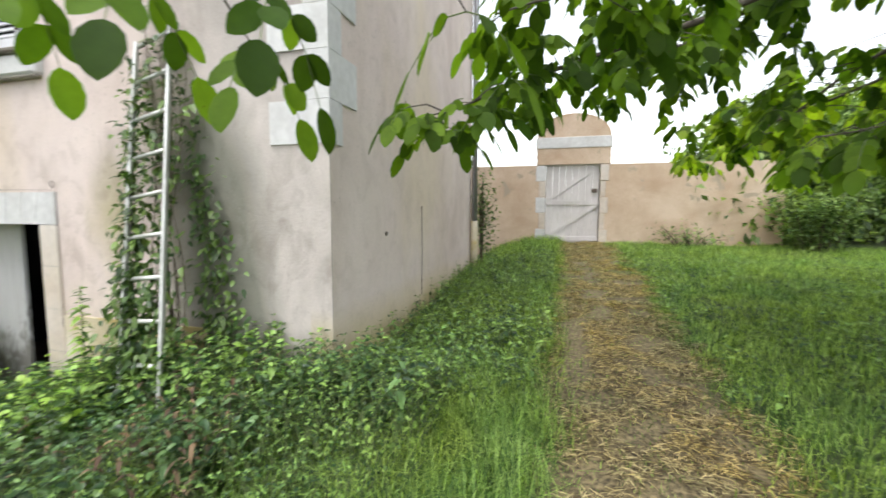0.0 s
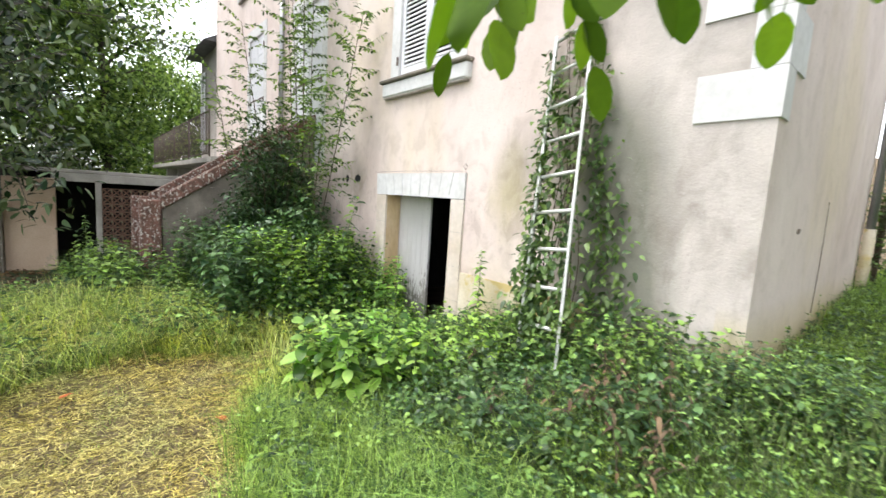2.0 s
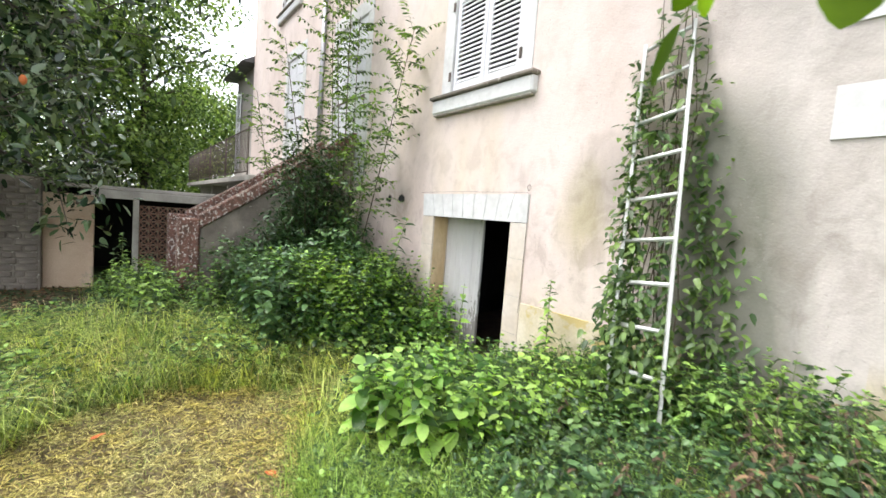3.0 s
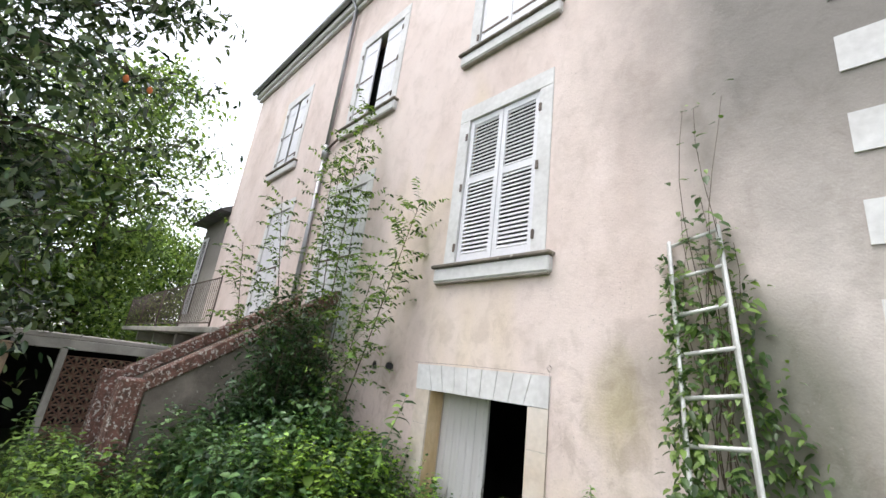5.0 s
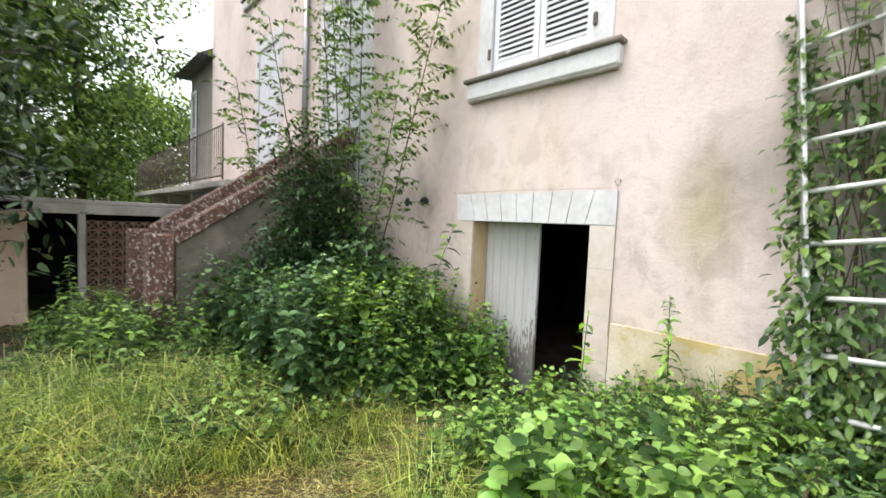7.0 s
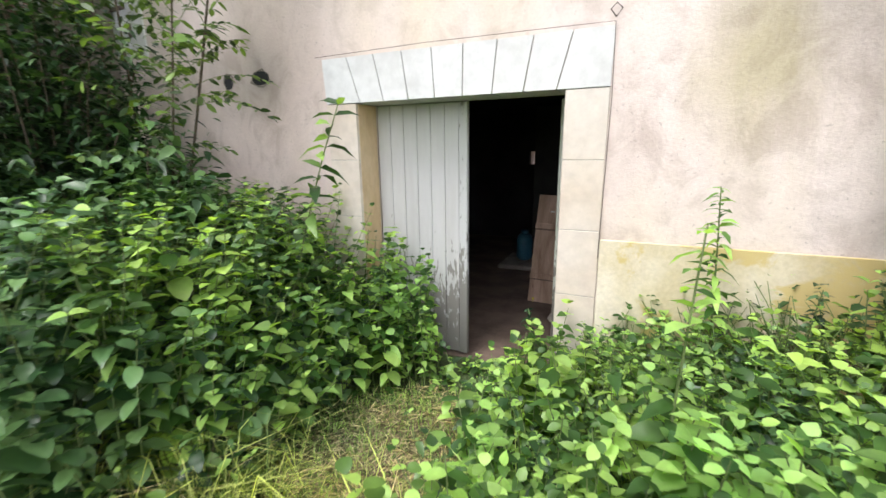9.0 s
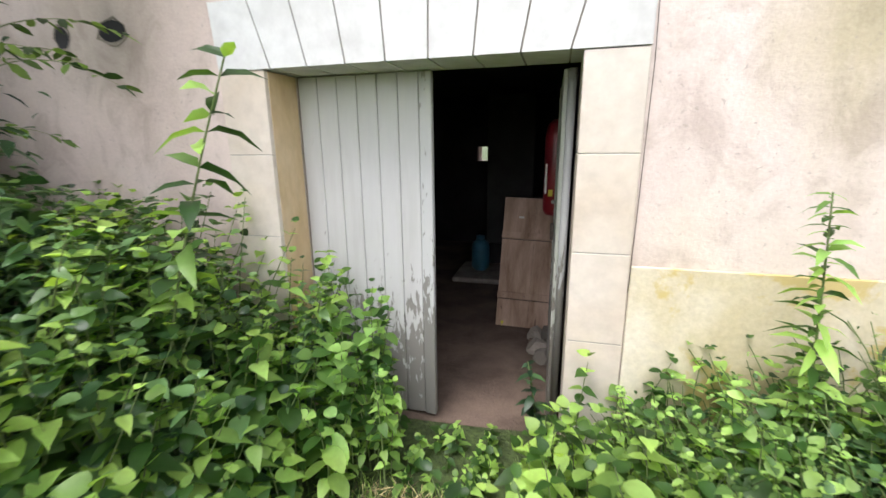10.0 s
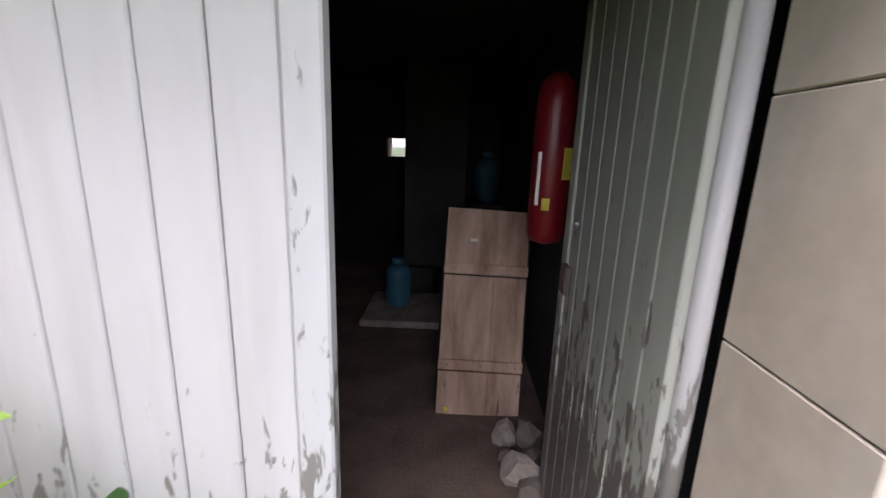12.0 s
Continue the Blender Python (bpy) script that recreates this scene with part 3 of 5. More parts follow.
def build_window(i, x0, x1, z0, z1, louvred, gap=0.0, sill=True):
    c = (x0 + x1) / 2
    win = thing("window_%d" % i, "tall window with %s white shutters in a pale stone surround" % ("closed louvred" if louvred else "boarded"), "window", (c, FY, z0), kind="structure")
    W = x1 - x0
    for a, b in ((-W / 2 - 0.20, -W / 2 + 0.004), (W / 2 - 0.004, W / 2 + 0.20)):
        part("surround", boxed(a, b, -0.014, 0.12, -0.02, z1 - z0 - 0.006, bevel=0.004), STONE, win, "pale stone jamb")
    part("lintel", boxed(-W / 2 - 0.2, W / 2 + 0.2, -0.016, 0.12, z1 - z0 - 0.003, z1 - z0 + 0.25, bevel=0.004), STONE, win, "pale stone lintel")
    if sill:
        bm = boxed(-W / 2 - 0.30, W / 2 + 0.30, -0.09, 0.05, -0.275, -0.082, bevel=0.02)
        part("sill", bm, STONE, win, "pale moulded stone sill")
        part("sill_top", boxed(-W / 2 - 0.33, W / 2 + 0.33, -0.13, 0.1, -0.08, -0.035, bevel=0.012), STAIN_WALL, win, "dark top edge of the sill")
        part("drip", boxed(-W / 2 - 0.28, W / 2 + 0.28, -0.075, -0.002, -0.30, -0.277, bevel=0.008), MORTAR, win)
    z1h = z1 - z0
    l1 = louvred_leaf(win, -W / 2 + 0.01, -gap / 2 - 0.002, 0.01, z1h - 0.01, 0.02, louvred)
    l2 = louvred_leaf(win, gap / 2 + 0.002, W / 2 - 0.01, 0.01, z1h - 0.01, 0.02, louvred)
    part("dark_sheet", boxed(-W / 2, W / 2, 0.27, 0.276, 0, z1h), DARK, win, "near-black sheet for the dark room behind the shutters")
    for sx in (-W / 2 - 0.02, W / 2 + 0.02):
        for zz in (0.22, z1h * 0.5, z1h - 0.3):
            part("hinge", boxed(sx - 0.02, sx + 0.02, -0.035, -0.012, zz - 0.06, zz + 0.06, bevel=0.006), IRON, win, "rusty iron hinge")
    return win


for i, (w, lv, gp) in enumerate(zip(WINDOWS, (True, False, False, False), (0.0, 0.0, 0.30, 0.14))):
    build_window(i + 1, *w, lv, gp)
for i, w in enumerate(FRENCH):
    build_window(i + 6, *w, False, 0.02, sill=False)


def board_leaf(name, label, x, y, z, w, h, mat, turn, n=7, edge_mat=None, ledge_y=0.031):
    """A door leaf of tongued boards with a lock stile, hinged at its origin."""
    d = thing(name, label, "door leaf", (x, y, z))
    d.rotation_euler = (0, 0, radians(turn))
    st = 0.07
    for k in range(n):
        a, b = k * (w - st) / n, (k + 1) * (w - st) / n
        part("board", boxed(a + 0.0015, b - 0.0015, 0.004, 0.03, 0, h, bevel=0.004), mat, d)
    part("backing", boxed(0.002, w - st, 0.018, 0.026, 0.003, h - 0.003), MORTAR, d)
    part("lock_stile", boxed(w - st + 0.001, w, -0.008, 0.036, 0, h, bevel=0.005), edge_mat or mat, d, "flaking edge stile")
    for zz in (0.22, h * 0.52, h - 0.2):
        part("ledge", boxed(0.03, w - st - 0.01, ledge_y, ledge_y + 0.024, zz - 0.06, zz + 0.06, bevel=0.006), mat, d)
    return d


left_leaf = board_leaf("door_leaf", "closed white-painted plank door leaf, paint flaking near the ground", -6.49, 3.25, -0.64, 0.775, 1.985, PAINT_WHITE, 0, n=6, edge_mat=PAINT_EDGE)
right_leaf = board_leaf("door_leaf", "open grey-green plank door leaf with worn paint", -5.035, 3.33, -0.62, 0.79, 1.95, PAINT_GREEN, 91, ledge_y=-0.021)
part("rounded_edge", tubed([(-0.006, -0.012, 0.0), (-0.006, -0.012, 1.95)], 0.022, 10), PAINT_EDGE, right_leaf, "white rounded hinge edge, chipped")
part("latch", boxed(0.66, 0.73, 0.03, 0.055, 0.95, 1.06, bevel=0.006), IRON, right_leaf, "rusty latch")
bm = bmesh.new()
bmesh.ops.create_uvsphere(bm, u_segments=10, v_segments=6, radius=0.014, matrix=Matrix.Translation((0.62, 0.044, 1.22)))
part("knob", bm, ZINC, right_leaf, "small metal knob")

# ---- the ladder with its vine ----
LAD_L0, LAD_L1 = Vector((-3.25, 2.37, 0.0)), Vector((-3.555, 2.945, 2.93))
LAD_R0, LAD_R1 = Vector((-2.83, 2.35, 0.0)), Vector((-3.165, 2.925, 3.02))


def rail_beam(a, b, w=0.028, d=0.06):
    bm = bmesh.new()
    n = b - a
    q = n.to_track_quat("Z", "Y").to_matrix().to_4x4()
    box(bm, -w / 2, w / 2, -d / 2, d / 2, 0, n.length, bevel=0.006, m=Matrix.Translation(a) @ q)
    return bm


lad = thing("ladder", "pale metal ladder leaning on the wall, overgrown by a creeper", "ladder")
part("rail", rail_beam(LAD_L0, LAD_L1), ALU, lad)
part("rail", rail_beam(LAD_R0, LAD_R1), ALU, lad)
for k in range(9):
    f = (0.30 + 0.325 * k) / 2.95
    part("rung", tubed([LAD_L0.lerp(LAD_L1, f), LAD_R0.lerp(LAD_R1, f + 0.004)], 0.017, 8), ALU, lad)

# ---- outside stair, landing ----
def build_stair():
    st = thing("stair", "outside stair with lichen-spotted red brick parapets and stained sides", "stair", (-10, 1.7, -0.5), kind="structure")
    inv = Matrix.Translation((10, -1.7, 0.5))

    def sheared(x0, x1, y0, y1, z00, z01, z10, z11, mat, nm, lab="", bev=0.012):
        """A sloping wall from y0 to y1: its foot and top at y0, then at y1."""
        bm = bmesh.new()
        vs = [bm.verts.new(p) for p in ((x0, y0, z00), (x1, y0, z00), (x1, y1, z10), (x0, y1, z10), (x0, y0, z01), (x1, y0, z01), (x1, y1, z11), (x0, y1, z11))]
        for q in ((0, 1, 2, 3), (4, 5, 6, 7), (0, 1, 5, 4), (1, 2, 6, 5), (2, 3, 7, 6), (3, 0, 4, 7)):
            bm.faces.new([vs[i] for i in q])
        bmesh.ops.recalc_face_normals(bm, faces=bm.faces[:])
        bmesh.ops.bevel(bm, geom=bm.edges[:], offset=bev, segments=1, affect="EDGES")
        bmesh.ops.transform(bm, matrix=inv, verts=bm.verts[:])
        return part(nm, bm, mat, st, lab)
    for x0, x1 in ((-9.47, -9.25), (-11.02, -10.8)):
        sheared(x0, x1, 0.42, 2.995, -0.9, 0.92, -0.9, 2.66, STAIN_WALL, "side_wall", "blackened rendered side wall")
        sheared(x0 - 0.04, x1 + 0.04, 0.40, 2.99, 0.86, 1.07, 2.60, 2.83, BRICK, "coping", "red brick coping spotted with white lichen")
        part("pier", boxed(x0 - 0.06, x1 + 0.06, 0.12, 0.41, -0.9, 1.02, bevel=0.02, m=inv), BRICK, st, "lichened brick end pier")
    for k in range(13):
        y0 = 0.45 + k * 0.185
        part("step", boxed(-10.795, -9.475, y0, y0 + 0.24, -0.85, -0.45 + 0.18 * (k + 1), bevel=0.01, m=inv), CONCRETE, st)
    part("landing", boxed(-20.6, -10.8, 1.45, 2.995, 1.78, 1.9, bevel=0.015, m=inv), CONCRETE, st, "thin concrete landing along the facade")
    for x in (-12.0, -14.5, -17.0, -19.4):
        part("bracket", boxed(x - 0.08, x + 0.08, 1.75, 2.99, 1.5, 1.778, bevel=0.02, m=inv), CONCRETE, st)
    rail = thing("railing", "thin iron balustrade with a bowed top bar", "railing", (-14.5, 1.5, 1.9))
    li = Matrix.Translation((14.5, -1.5, -1.9))
    for zz in (1.98, 2.86):
        bm = tubed([(-20.5, 1.5, zz), (-11.15, 1.5, zz)], 0.014, 6)
        bmesh.ops.transform(bm, matrix=li, verts=bm.verts[:])
        part("bar", bm, IRON, rail)
    bal = mesh_of("baluster", tubed([(0, 0, 0.08), (0, 0, 0.96)], 0.0065, 5), IRON)
    for k in range(72):
        o = new("baluster", bal)
        o.parent = rail
        o.location = (-5.95 + k * 0.129, 0, 0)
    post = mesh_of("post", tubed([(0, 0, 0.0), (0, 0, 1.0)], 0.016, 6), IRON)
    for k in range(5):
        o = new("post", post)
        o.parent = rail
        o.location = (-5.98 + k * 2.33, 0, 0)


build_stair()

# downpipe on the front with its funnel and branch
pipe = thing("downpipe", "grey zinc downpipe on the facade", "downpipe", (-11.05, 2.93, 2.0))
pinv = Matrix.Translation((11.05, -2.93, -2.0))
for pts, r, lab in (([(-11.05, 2.70, 10.85), (-11.05, 2.90, 10.6), (-11.05, 2.93, 6.3)], 0.05, ""), ([(-11.05, 2.93, 6.45), (-11.05, 2.93, 6.1)], 0.085, "thick collar"), ([(-11.05, 2.93, 6.2), (-11.05, 2.93, 2.0)], 0.055, ""), ([(-9.9, 2.95, 6.62), (-10.6, 2.95, 6.5), (-11.02, 2.94, 6.35)], 0.03, "thin branch pipe")):
    bm = tubed(pts, r, 10)
    bmesh.ops.transform(bm, matrix=pinv, verts=bm.verts[:])
    part("pipe", bm, ZINC if r > 0.031 else IRON, pipe, lab)
pipe2 = thing("downpipe", "grey zinc downpipe at the back corner of the house", "downpipe", (-1.66, 8.4, 0))
part("pipe", tubed([(0, 0, 0.35), (0, 0, 10.6)], 0.055, 10), ZINC, pipe2)
part("foot", tubed([(0, 0, 0.2), (0, 0, 1.3)], 0.07, 10), PLINTH, pipe2, "cream painted foot")

# lower wing at the far end of the house
wing = thing("house_wing", "lower rendered wing with slate eaves beyond the main house", "house", (-20, 5.5, 0))
wi = Matrix.Translation((20, -5.5, 0))
bm = wall_panel(-20.6, -17.62, -0.9, 6.2, 3.1, 8.4, [])
bmesh.ops.transform(bm, matrix=wi, verts=bm.verts[:])
part("wall", bm, PLASTER, wing)
bm = bmesh.new()
vs = [bm.verts.new(p) for p in ((-21, 2.6, 6.1), (-17.62, 2.6, 6.1), (-17.62, 8.8, 6.1), (-21, 8.8, 6.1), (-21, 5.7, 8.0), (-17.62, 5.7, 8.0))]
for q in ((0, 1, 5, 4), (2, 3, 4, 5), (1, 2, 5), (3, 0, 4), (3, 2, 1, 0)):
    bm.faces.new([vs[i] for i in q])
bmesh.ops.transform(bm, matrix=wi, verts=bm.verts[:])
part("roof", bm, SLATE, wing)
wl_leaf = louvred_leaf(wing, -20.4 + 20, -19.7 + 20, 2.6, 5.5, 3.03 - 5.5)

# ---- annex with the pierced terracotta screen ----
def build_annex():
    an = thing("annex", "low outbuilding with a pierced terracotta screen and an open dark doorway", "outbuilding", (-12.6, -1.5, -0.6), kind="structure")
    inv = Matrix.Translation((12.6, 1.5, 0.6))
    X = -12.5

    def b(nm, a, mat, lab="", bev=0.01):
        return part(nm, boxed(*a, bevel=bev, m=inv), mat, an, lab)
    b("lintel", (X - 0.22, X, -1.05, 1.3, 1.20, 1.37), CONCRETE, "pale concrete lintel beam")
    b("post", (X - 0.2, X - 0.002, -0.375, -0.27, -0.7, 1.2), CONCRETE, "pale concrete post")
    b("pier", (X - 0.3, X + 0.01, -1.75, -1.0, -0.7, 1.24), PLASTER_OCHRE, "pale rendered pier")
    b("side_wall", (X - 0.25, X + 0.25, -6.5, -1.75, -0.7, 1.5), STAIN_WALL, "dark rubble garden wall")
    b("roof_slab", (X - 3.2, X - 0.02, -1.8, 1.3, 1.375, 1.45), CONCRETE)
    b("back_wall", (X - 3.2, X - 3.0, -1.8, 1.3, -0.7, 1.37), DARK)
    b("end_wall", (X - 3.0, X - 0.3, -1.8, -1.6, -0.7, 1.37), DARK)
    b("low_wall", (X - 0.16, X - 0.03, -0.27, 1.3, -0.7, -0.1), TERRACOTTA)
    # stones of the rubble wall, in uneven courses
    rs = random.Random(8)
    shapes = [mesh_of("stone", boxed(-0.06, 0.03, -w / 2, w / 2, -h / 2, h / 2, bevel=0.018), STAIN_WALL) for w, h in ((0.26, 0.10), (0.19, 0.09), (0.31, 0.11), (0.15, 0.10))]
    widths = (0.26, 0.19, 0.31, 0.15)
    for k in range(17):
        yy = -1.78
        while yy > -4.6:
            q = rs.randrange(4)
            o = new("stone", shapes[q])
            o.parent = an
            o.location = (X + 0.25 + 12.6 + rs.uniform(-0.02, 0.02), yy - widths[q] / 2 + 1.5, -0.52 + k * 0.117 + 0.6 + rs.uniform(-0.006, 0.006))
            yy -= widths[q] + 0.02
    # pierced blocks: a ring and a cross in each
    bm = bmesh.new()
    s = 0.165
    for a in ((-s / 2, s / 2, s / 2 - 0.014, s / 2), (-s / 2, s / 2, -s / 2, -s / 2 + 0.014), (-s / 2, -s / 2 + 0.014, -s / 2, s / 2), (s / 2 - 0.014, s / 2, -s / 2, s / 2)):
        box(bm, -0.05, 0.05, a[0], a[1], a[2], a[3])
    for r in (45, -45):
        box(bm, -0.045, 0.045, -0.1, 0.1, -0.012, 0.012, m=Matrix.Rotation(radians(r), 4, "X"))
    block = mesh_of("screen_block", bm, TERRACOTTA)
    for j in range(9):
        for k in range(7):
            o = new("screen_block", block)
            o.parent = an
            o.location = (X - 0.1 + 12.6, -0.27 + 0.09 + j * 0.168 + 1.5, 0.0 + k * 0.168 + 0.6)


build_annex()

# ---- garden wall with the wooden gate ----
GY = 12.0
gw = part("wall_garden", wall_panel(-6.0, 5.2, -0.4, 2.75, GY, GY + 0.4, [(-0.40, 1.0, -0.4, 2.75)]), PLASTER_OCHRE)
tagged(gw, "ochre rendered garden wall stained with damp", "wall", kind="structure")


def build_gate():
    g = thing("gate", "pale wooden plank gate with diagonal braces in a stone surround", "gate", (0.3, GY, 0.58))
    bm = bmesh.new()
    n = 12
    prof = [(-0.95, 2.76 - 0.58), (-0.95, 3.5 - 0.58)] + [(0.95 * math.cos(math.pi - math.pi * k / n), 3.5 - 0.58 + 0.6 * math.sin(math.pi * k / n)) for k in range(1, n)] + [(0.95, 3.5 - 0.58), (0.95, 2.76 - 0.58)]
    f = bm.faces.new([bm.verts.new((x, -0.03, z)) for x, z in prof])
    r = bmesh.ops.extrude_face_region(bm, geom=[f])
    for v in r["geom"]:
        if isinstance(v, bmesh.types.BMVert):
            v.co.y += 0.44
    bmesh.ops.recalc_face_normals(bm, faces=bm.faces[:])
    part("pediment", bm, PLASTER_OCHRE, g, "rounded rendered top over the gate")
    part("lintel", boxed(-0.98, 0.98, -0.05, 0.3, 2.61, 2.9, bevel=0.01), STONE, g, "pale lintel stone")
    for k in range(6):
        w = 0.26 if k % 2 == 0 else 0.17
        part("stone", boxed(-0.70 - w, -0.70, -0.025, 0.3, 0.02 + k * 0.43, 0.44 + k * 0.43, bevel=0.012), STONE if k % 2 == 0 else STONE_WARM, g)
        part("stone", boxed(0.70, 0.70 + w * 0.8, -0.025, 0.3, 0.02 + k * 0.43, 0.44 + k * 0.43, bevel=0.012), STONE_WARM, g)
    for k in range(8):
        a = -0.69 + k * 1.38 / 8
        part("board", boxed(a + 0.002, a + 1.38 / 8 - 0.002, 0.10, 0.13, 0.0, 2.36, bevel=0.003), GATE_PAINT, g)
    part("header", boxed(-0.69, 0.69, 0.09, 0.13, 2.39, 2.59, bevel=0.004), CARDBOARD, g, "header board darkened for its shade")
    for zz in (0.18, 1.16, 2.22):
        part("rail", boxed(-0.69, 0.69, 0.06, 0.099, zz - 0.06, zz + 0.06, bevel=0.004), GATE_PAINT, g)
    for z0, z1 in ((0.26, 1.08), (1.24, 2.12)):
        a, b = Vector((-0.62, 0.08, z0)), Vector((0.62, 0.08, z1))
        bm = bmesh.new()
        L = (b - a).length
        box(bm, 0, L, -0.018, 0.018, -0.045, 0.045, bevel=0.003, m=Matrix.Translation(a) @ Matrix.Rotation(-math.atan2(z1 - z0, 1.24), 4, "Y"))
        part("brace", bm, GATE_PAINT, g)
    part("lock_plate", boxed(-0.2, 0.16, 0.04, 0.06, 1.18, 1.42, bevel=0.005), GATE_PAINT, g, "square lock board")
    part("lock", boxed(0.5, 0.64, 0.03, 0.06, 1.42, 1.53, bevel=0.006), IRON, g, "black iron lock")
    part("threshold", boxed(-0.72, 0.72, -0.08, 0.3, -0.14, -0.01, bevel=0.01), STONE_WARM, g)


build_gate()

# ---- cellar contents ----
def lathe(profile, sides=20):
    bm = bmesh.new()
    rings = [[bm.verts.new((r * math.cos(2 * math.pi * k / sides), r * math.sin(2 * math.pi * k / sides), z)) for k in range(sides)] for r, z in profile]
    for a, b in zip(rings, rings[1:]):
        for k in range(sides):
            bm.faces.new((a[k], a[(k + 1) % sides], b[(k + 1) % sides], b[k])).smooth = True
    bm.faces.new(rings[0][::-1])
    bm.faces.new(rings[-1])
    return bm


def plank_panel():
    p = thing("plank_panel", "brown wooden plank panel with battens leaning in the cellar", "wooden panel", (-5.32, 4.70, -0.66))
    p.rotation_euler = (radians(-15), radians(2), radians(2))
    for z0, z1 in ((0, 0.245), (0.252, 0.80), (0.807, 1.19)):
        for a, b in ((-0.24, 0.05), (0.05, 0.24)):
            part("plank", boxed(a + 0.0006, b - 0.0006, 0, 0.03, z0, z1, bevel=0.0015), OLD_WOOD, p)
    for z in (0.256, 0.811):
        part("batten", boxed(-0.245, 0.245, -0.02, -0.001, z, z + 0.06, bevel=0.004), OLD_WOOD, p)
        for x in (-0.19, 0.0, 0.2):
            part("nail", lathe([(0.003, 0.0), (0.006, 0.001), (0.006, 0.004)], 6), IRON, p).location = (x, -0.024, z + 0.028)
    part("torn_label", boxed(-0.10, -0.055, -0.004, -0.0005, 1.0, 1.018), PAPER, p, "scrap of white paper")
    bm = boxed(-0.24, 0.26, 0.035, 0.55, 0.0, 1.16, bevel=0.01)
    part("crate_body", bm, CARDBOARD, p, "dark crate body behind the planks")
    return p


plank_panel()


cyl = thing("red_cylinder", "red enamelled cylinder with yellow labels hung on the cellar wall", "cylinder", (-5.09, 4.42, 0.43))
part("body", lathe([(0.02, 0), (0.065, 0.015), (0.083, 0.05), (0.085, 0.6), (0.07, 0.68), (0.03, 0.72)]), RED, cyl)
part("label", boxed(0.0, 0.068, -0.092, -0.084, 0.29, 0.42, m=Matrix.Rotation(radians(22), 4, "Z")), YELLOW, cyl, "yellow label")
part("tag", boxed(-0.045, -0.012, -0.089, -0.083, 0.16, 0.21), YELLOW, cyl, "small yellow tag")
part("strap", boxed(-0.072, -0.058, -0.079, -0.06, 0.18, 0.40), PAPER, cyl, "white plastic strap")
part("bracket", boxed(-0.03, 0.03, 0.08, 0.2, 0.3, 0.36), IRON, cyl)


def gas_bottle(at, label, k=1.0):
    g = thing("gas_bottle", label, "gas bottle", at)
    for nm, prof in (("body", [(0.10, 0.0), (0.125, 0.02), (0.125, 0.03), (0.15, 0.05), (0.155, 0.09), (0.155, 0.40), (0.14, 0.47), (0.09, 0.52), (0.06, 0.53)]), ("seam", [(0.150, 0.27), (0.159, 0.275), (0.159, 0.285), (0.150, 0.29)]), ("collar", [(0.06, 0.53), (0.075, 0.54), (0.075, 0.60), (0.06, 0.605)])):
        part(nm, lathe([(r * k, z * k) for r, z in prof]), BLUE, g)
    return g


gas_bottle((-5.98, 6.25, -0.60), "small blue gas bottle standing on a stone slab", 0.74)
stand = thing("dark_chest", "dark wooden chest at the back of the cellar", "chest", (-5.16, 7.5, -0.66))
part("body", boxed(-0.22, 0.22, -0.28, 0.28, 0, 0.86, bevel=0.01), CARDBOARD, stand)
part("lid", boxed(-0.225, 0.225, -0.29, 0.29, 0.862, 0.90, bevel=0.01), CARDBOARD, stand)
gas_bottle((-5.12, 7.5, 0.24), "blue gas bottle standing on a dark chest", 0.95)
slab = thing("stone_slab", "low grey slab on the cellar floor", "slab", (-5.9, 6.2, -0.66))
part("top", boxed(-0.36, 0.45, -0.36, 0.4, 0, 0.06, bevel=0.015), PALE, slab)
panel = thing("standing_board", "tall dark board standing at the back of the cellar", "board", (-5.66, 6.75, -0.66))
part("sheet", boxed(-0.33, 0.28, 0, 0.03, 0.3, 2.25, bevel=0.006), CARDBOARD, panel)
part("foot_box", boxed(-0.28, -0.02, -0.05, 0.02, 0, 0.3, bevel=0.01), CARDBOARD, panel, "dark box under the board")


cap = thing("bottle_cap", "small yellow plastic cap on the cellar floor", "cap", (-5.50, 4.72, -0.66))
part("body", lathe([(0.02, 0.0), (0.024, 0.006), (0.024, 0.04), (0.018, 0.048)], 10), YELLOW, cap)


def rubble(at, r, seed, mat, lab):
    rnd = random.Random(seed)
    bm = bmesh.new()
    bmesh.ops.create_icosphere(bm, subdivisions=2, radius=r)
    for v in bm.verts:
        v.co *= 1 + 0.35 * noise.noise(v.co * (1.6 / r) + Vector((seed, 0, 0)))
        v.co.z *= 0.7
    for p in range(5):
        n = Vector((rnd.uniform(-1, 1), rnd.uniform(-1, 1), rnd.uniform(-0.2, 1))).normalized()
        bmesh.ops.bisect_plane(bm, geom=bm.verts[:] + bm.edges[:] + bm.faces[:], plane_co=n * r * 0.62, plane_no=n, clear_outer=True)
        bmesh.ops.holes_fill(bm, edges=[e for e in bm.edges if e.is_boundary])
    low = min(v.co.z for v in bm.verts)
    bmesh.ops.translate(bm, vec=Vector((0, 0, -low - 0.01)), verts=bm.verts[:])
    ob = part("rubble_stone", bm, mat)
    ob.location = at
    tagged(ob, lab, "stone", "rubble by the cellar door")


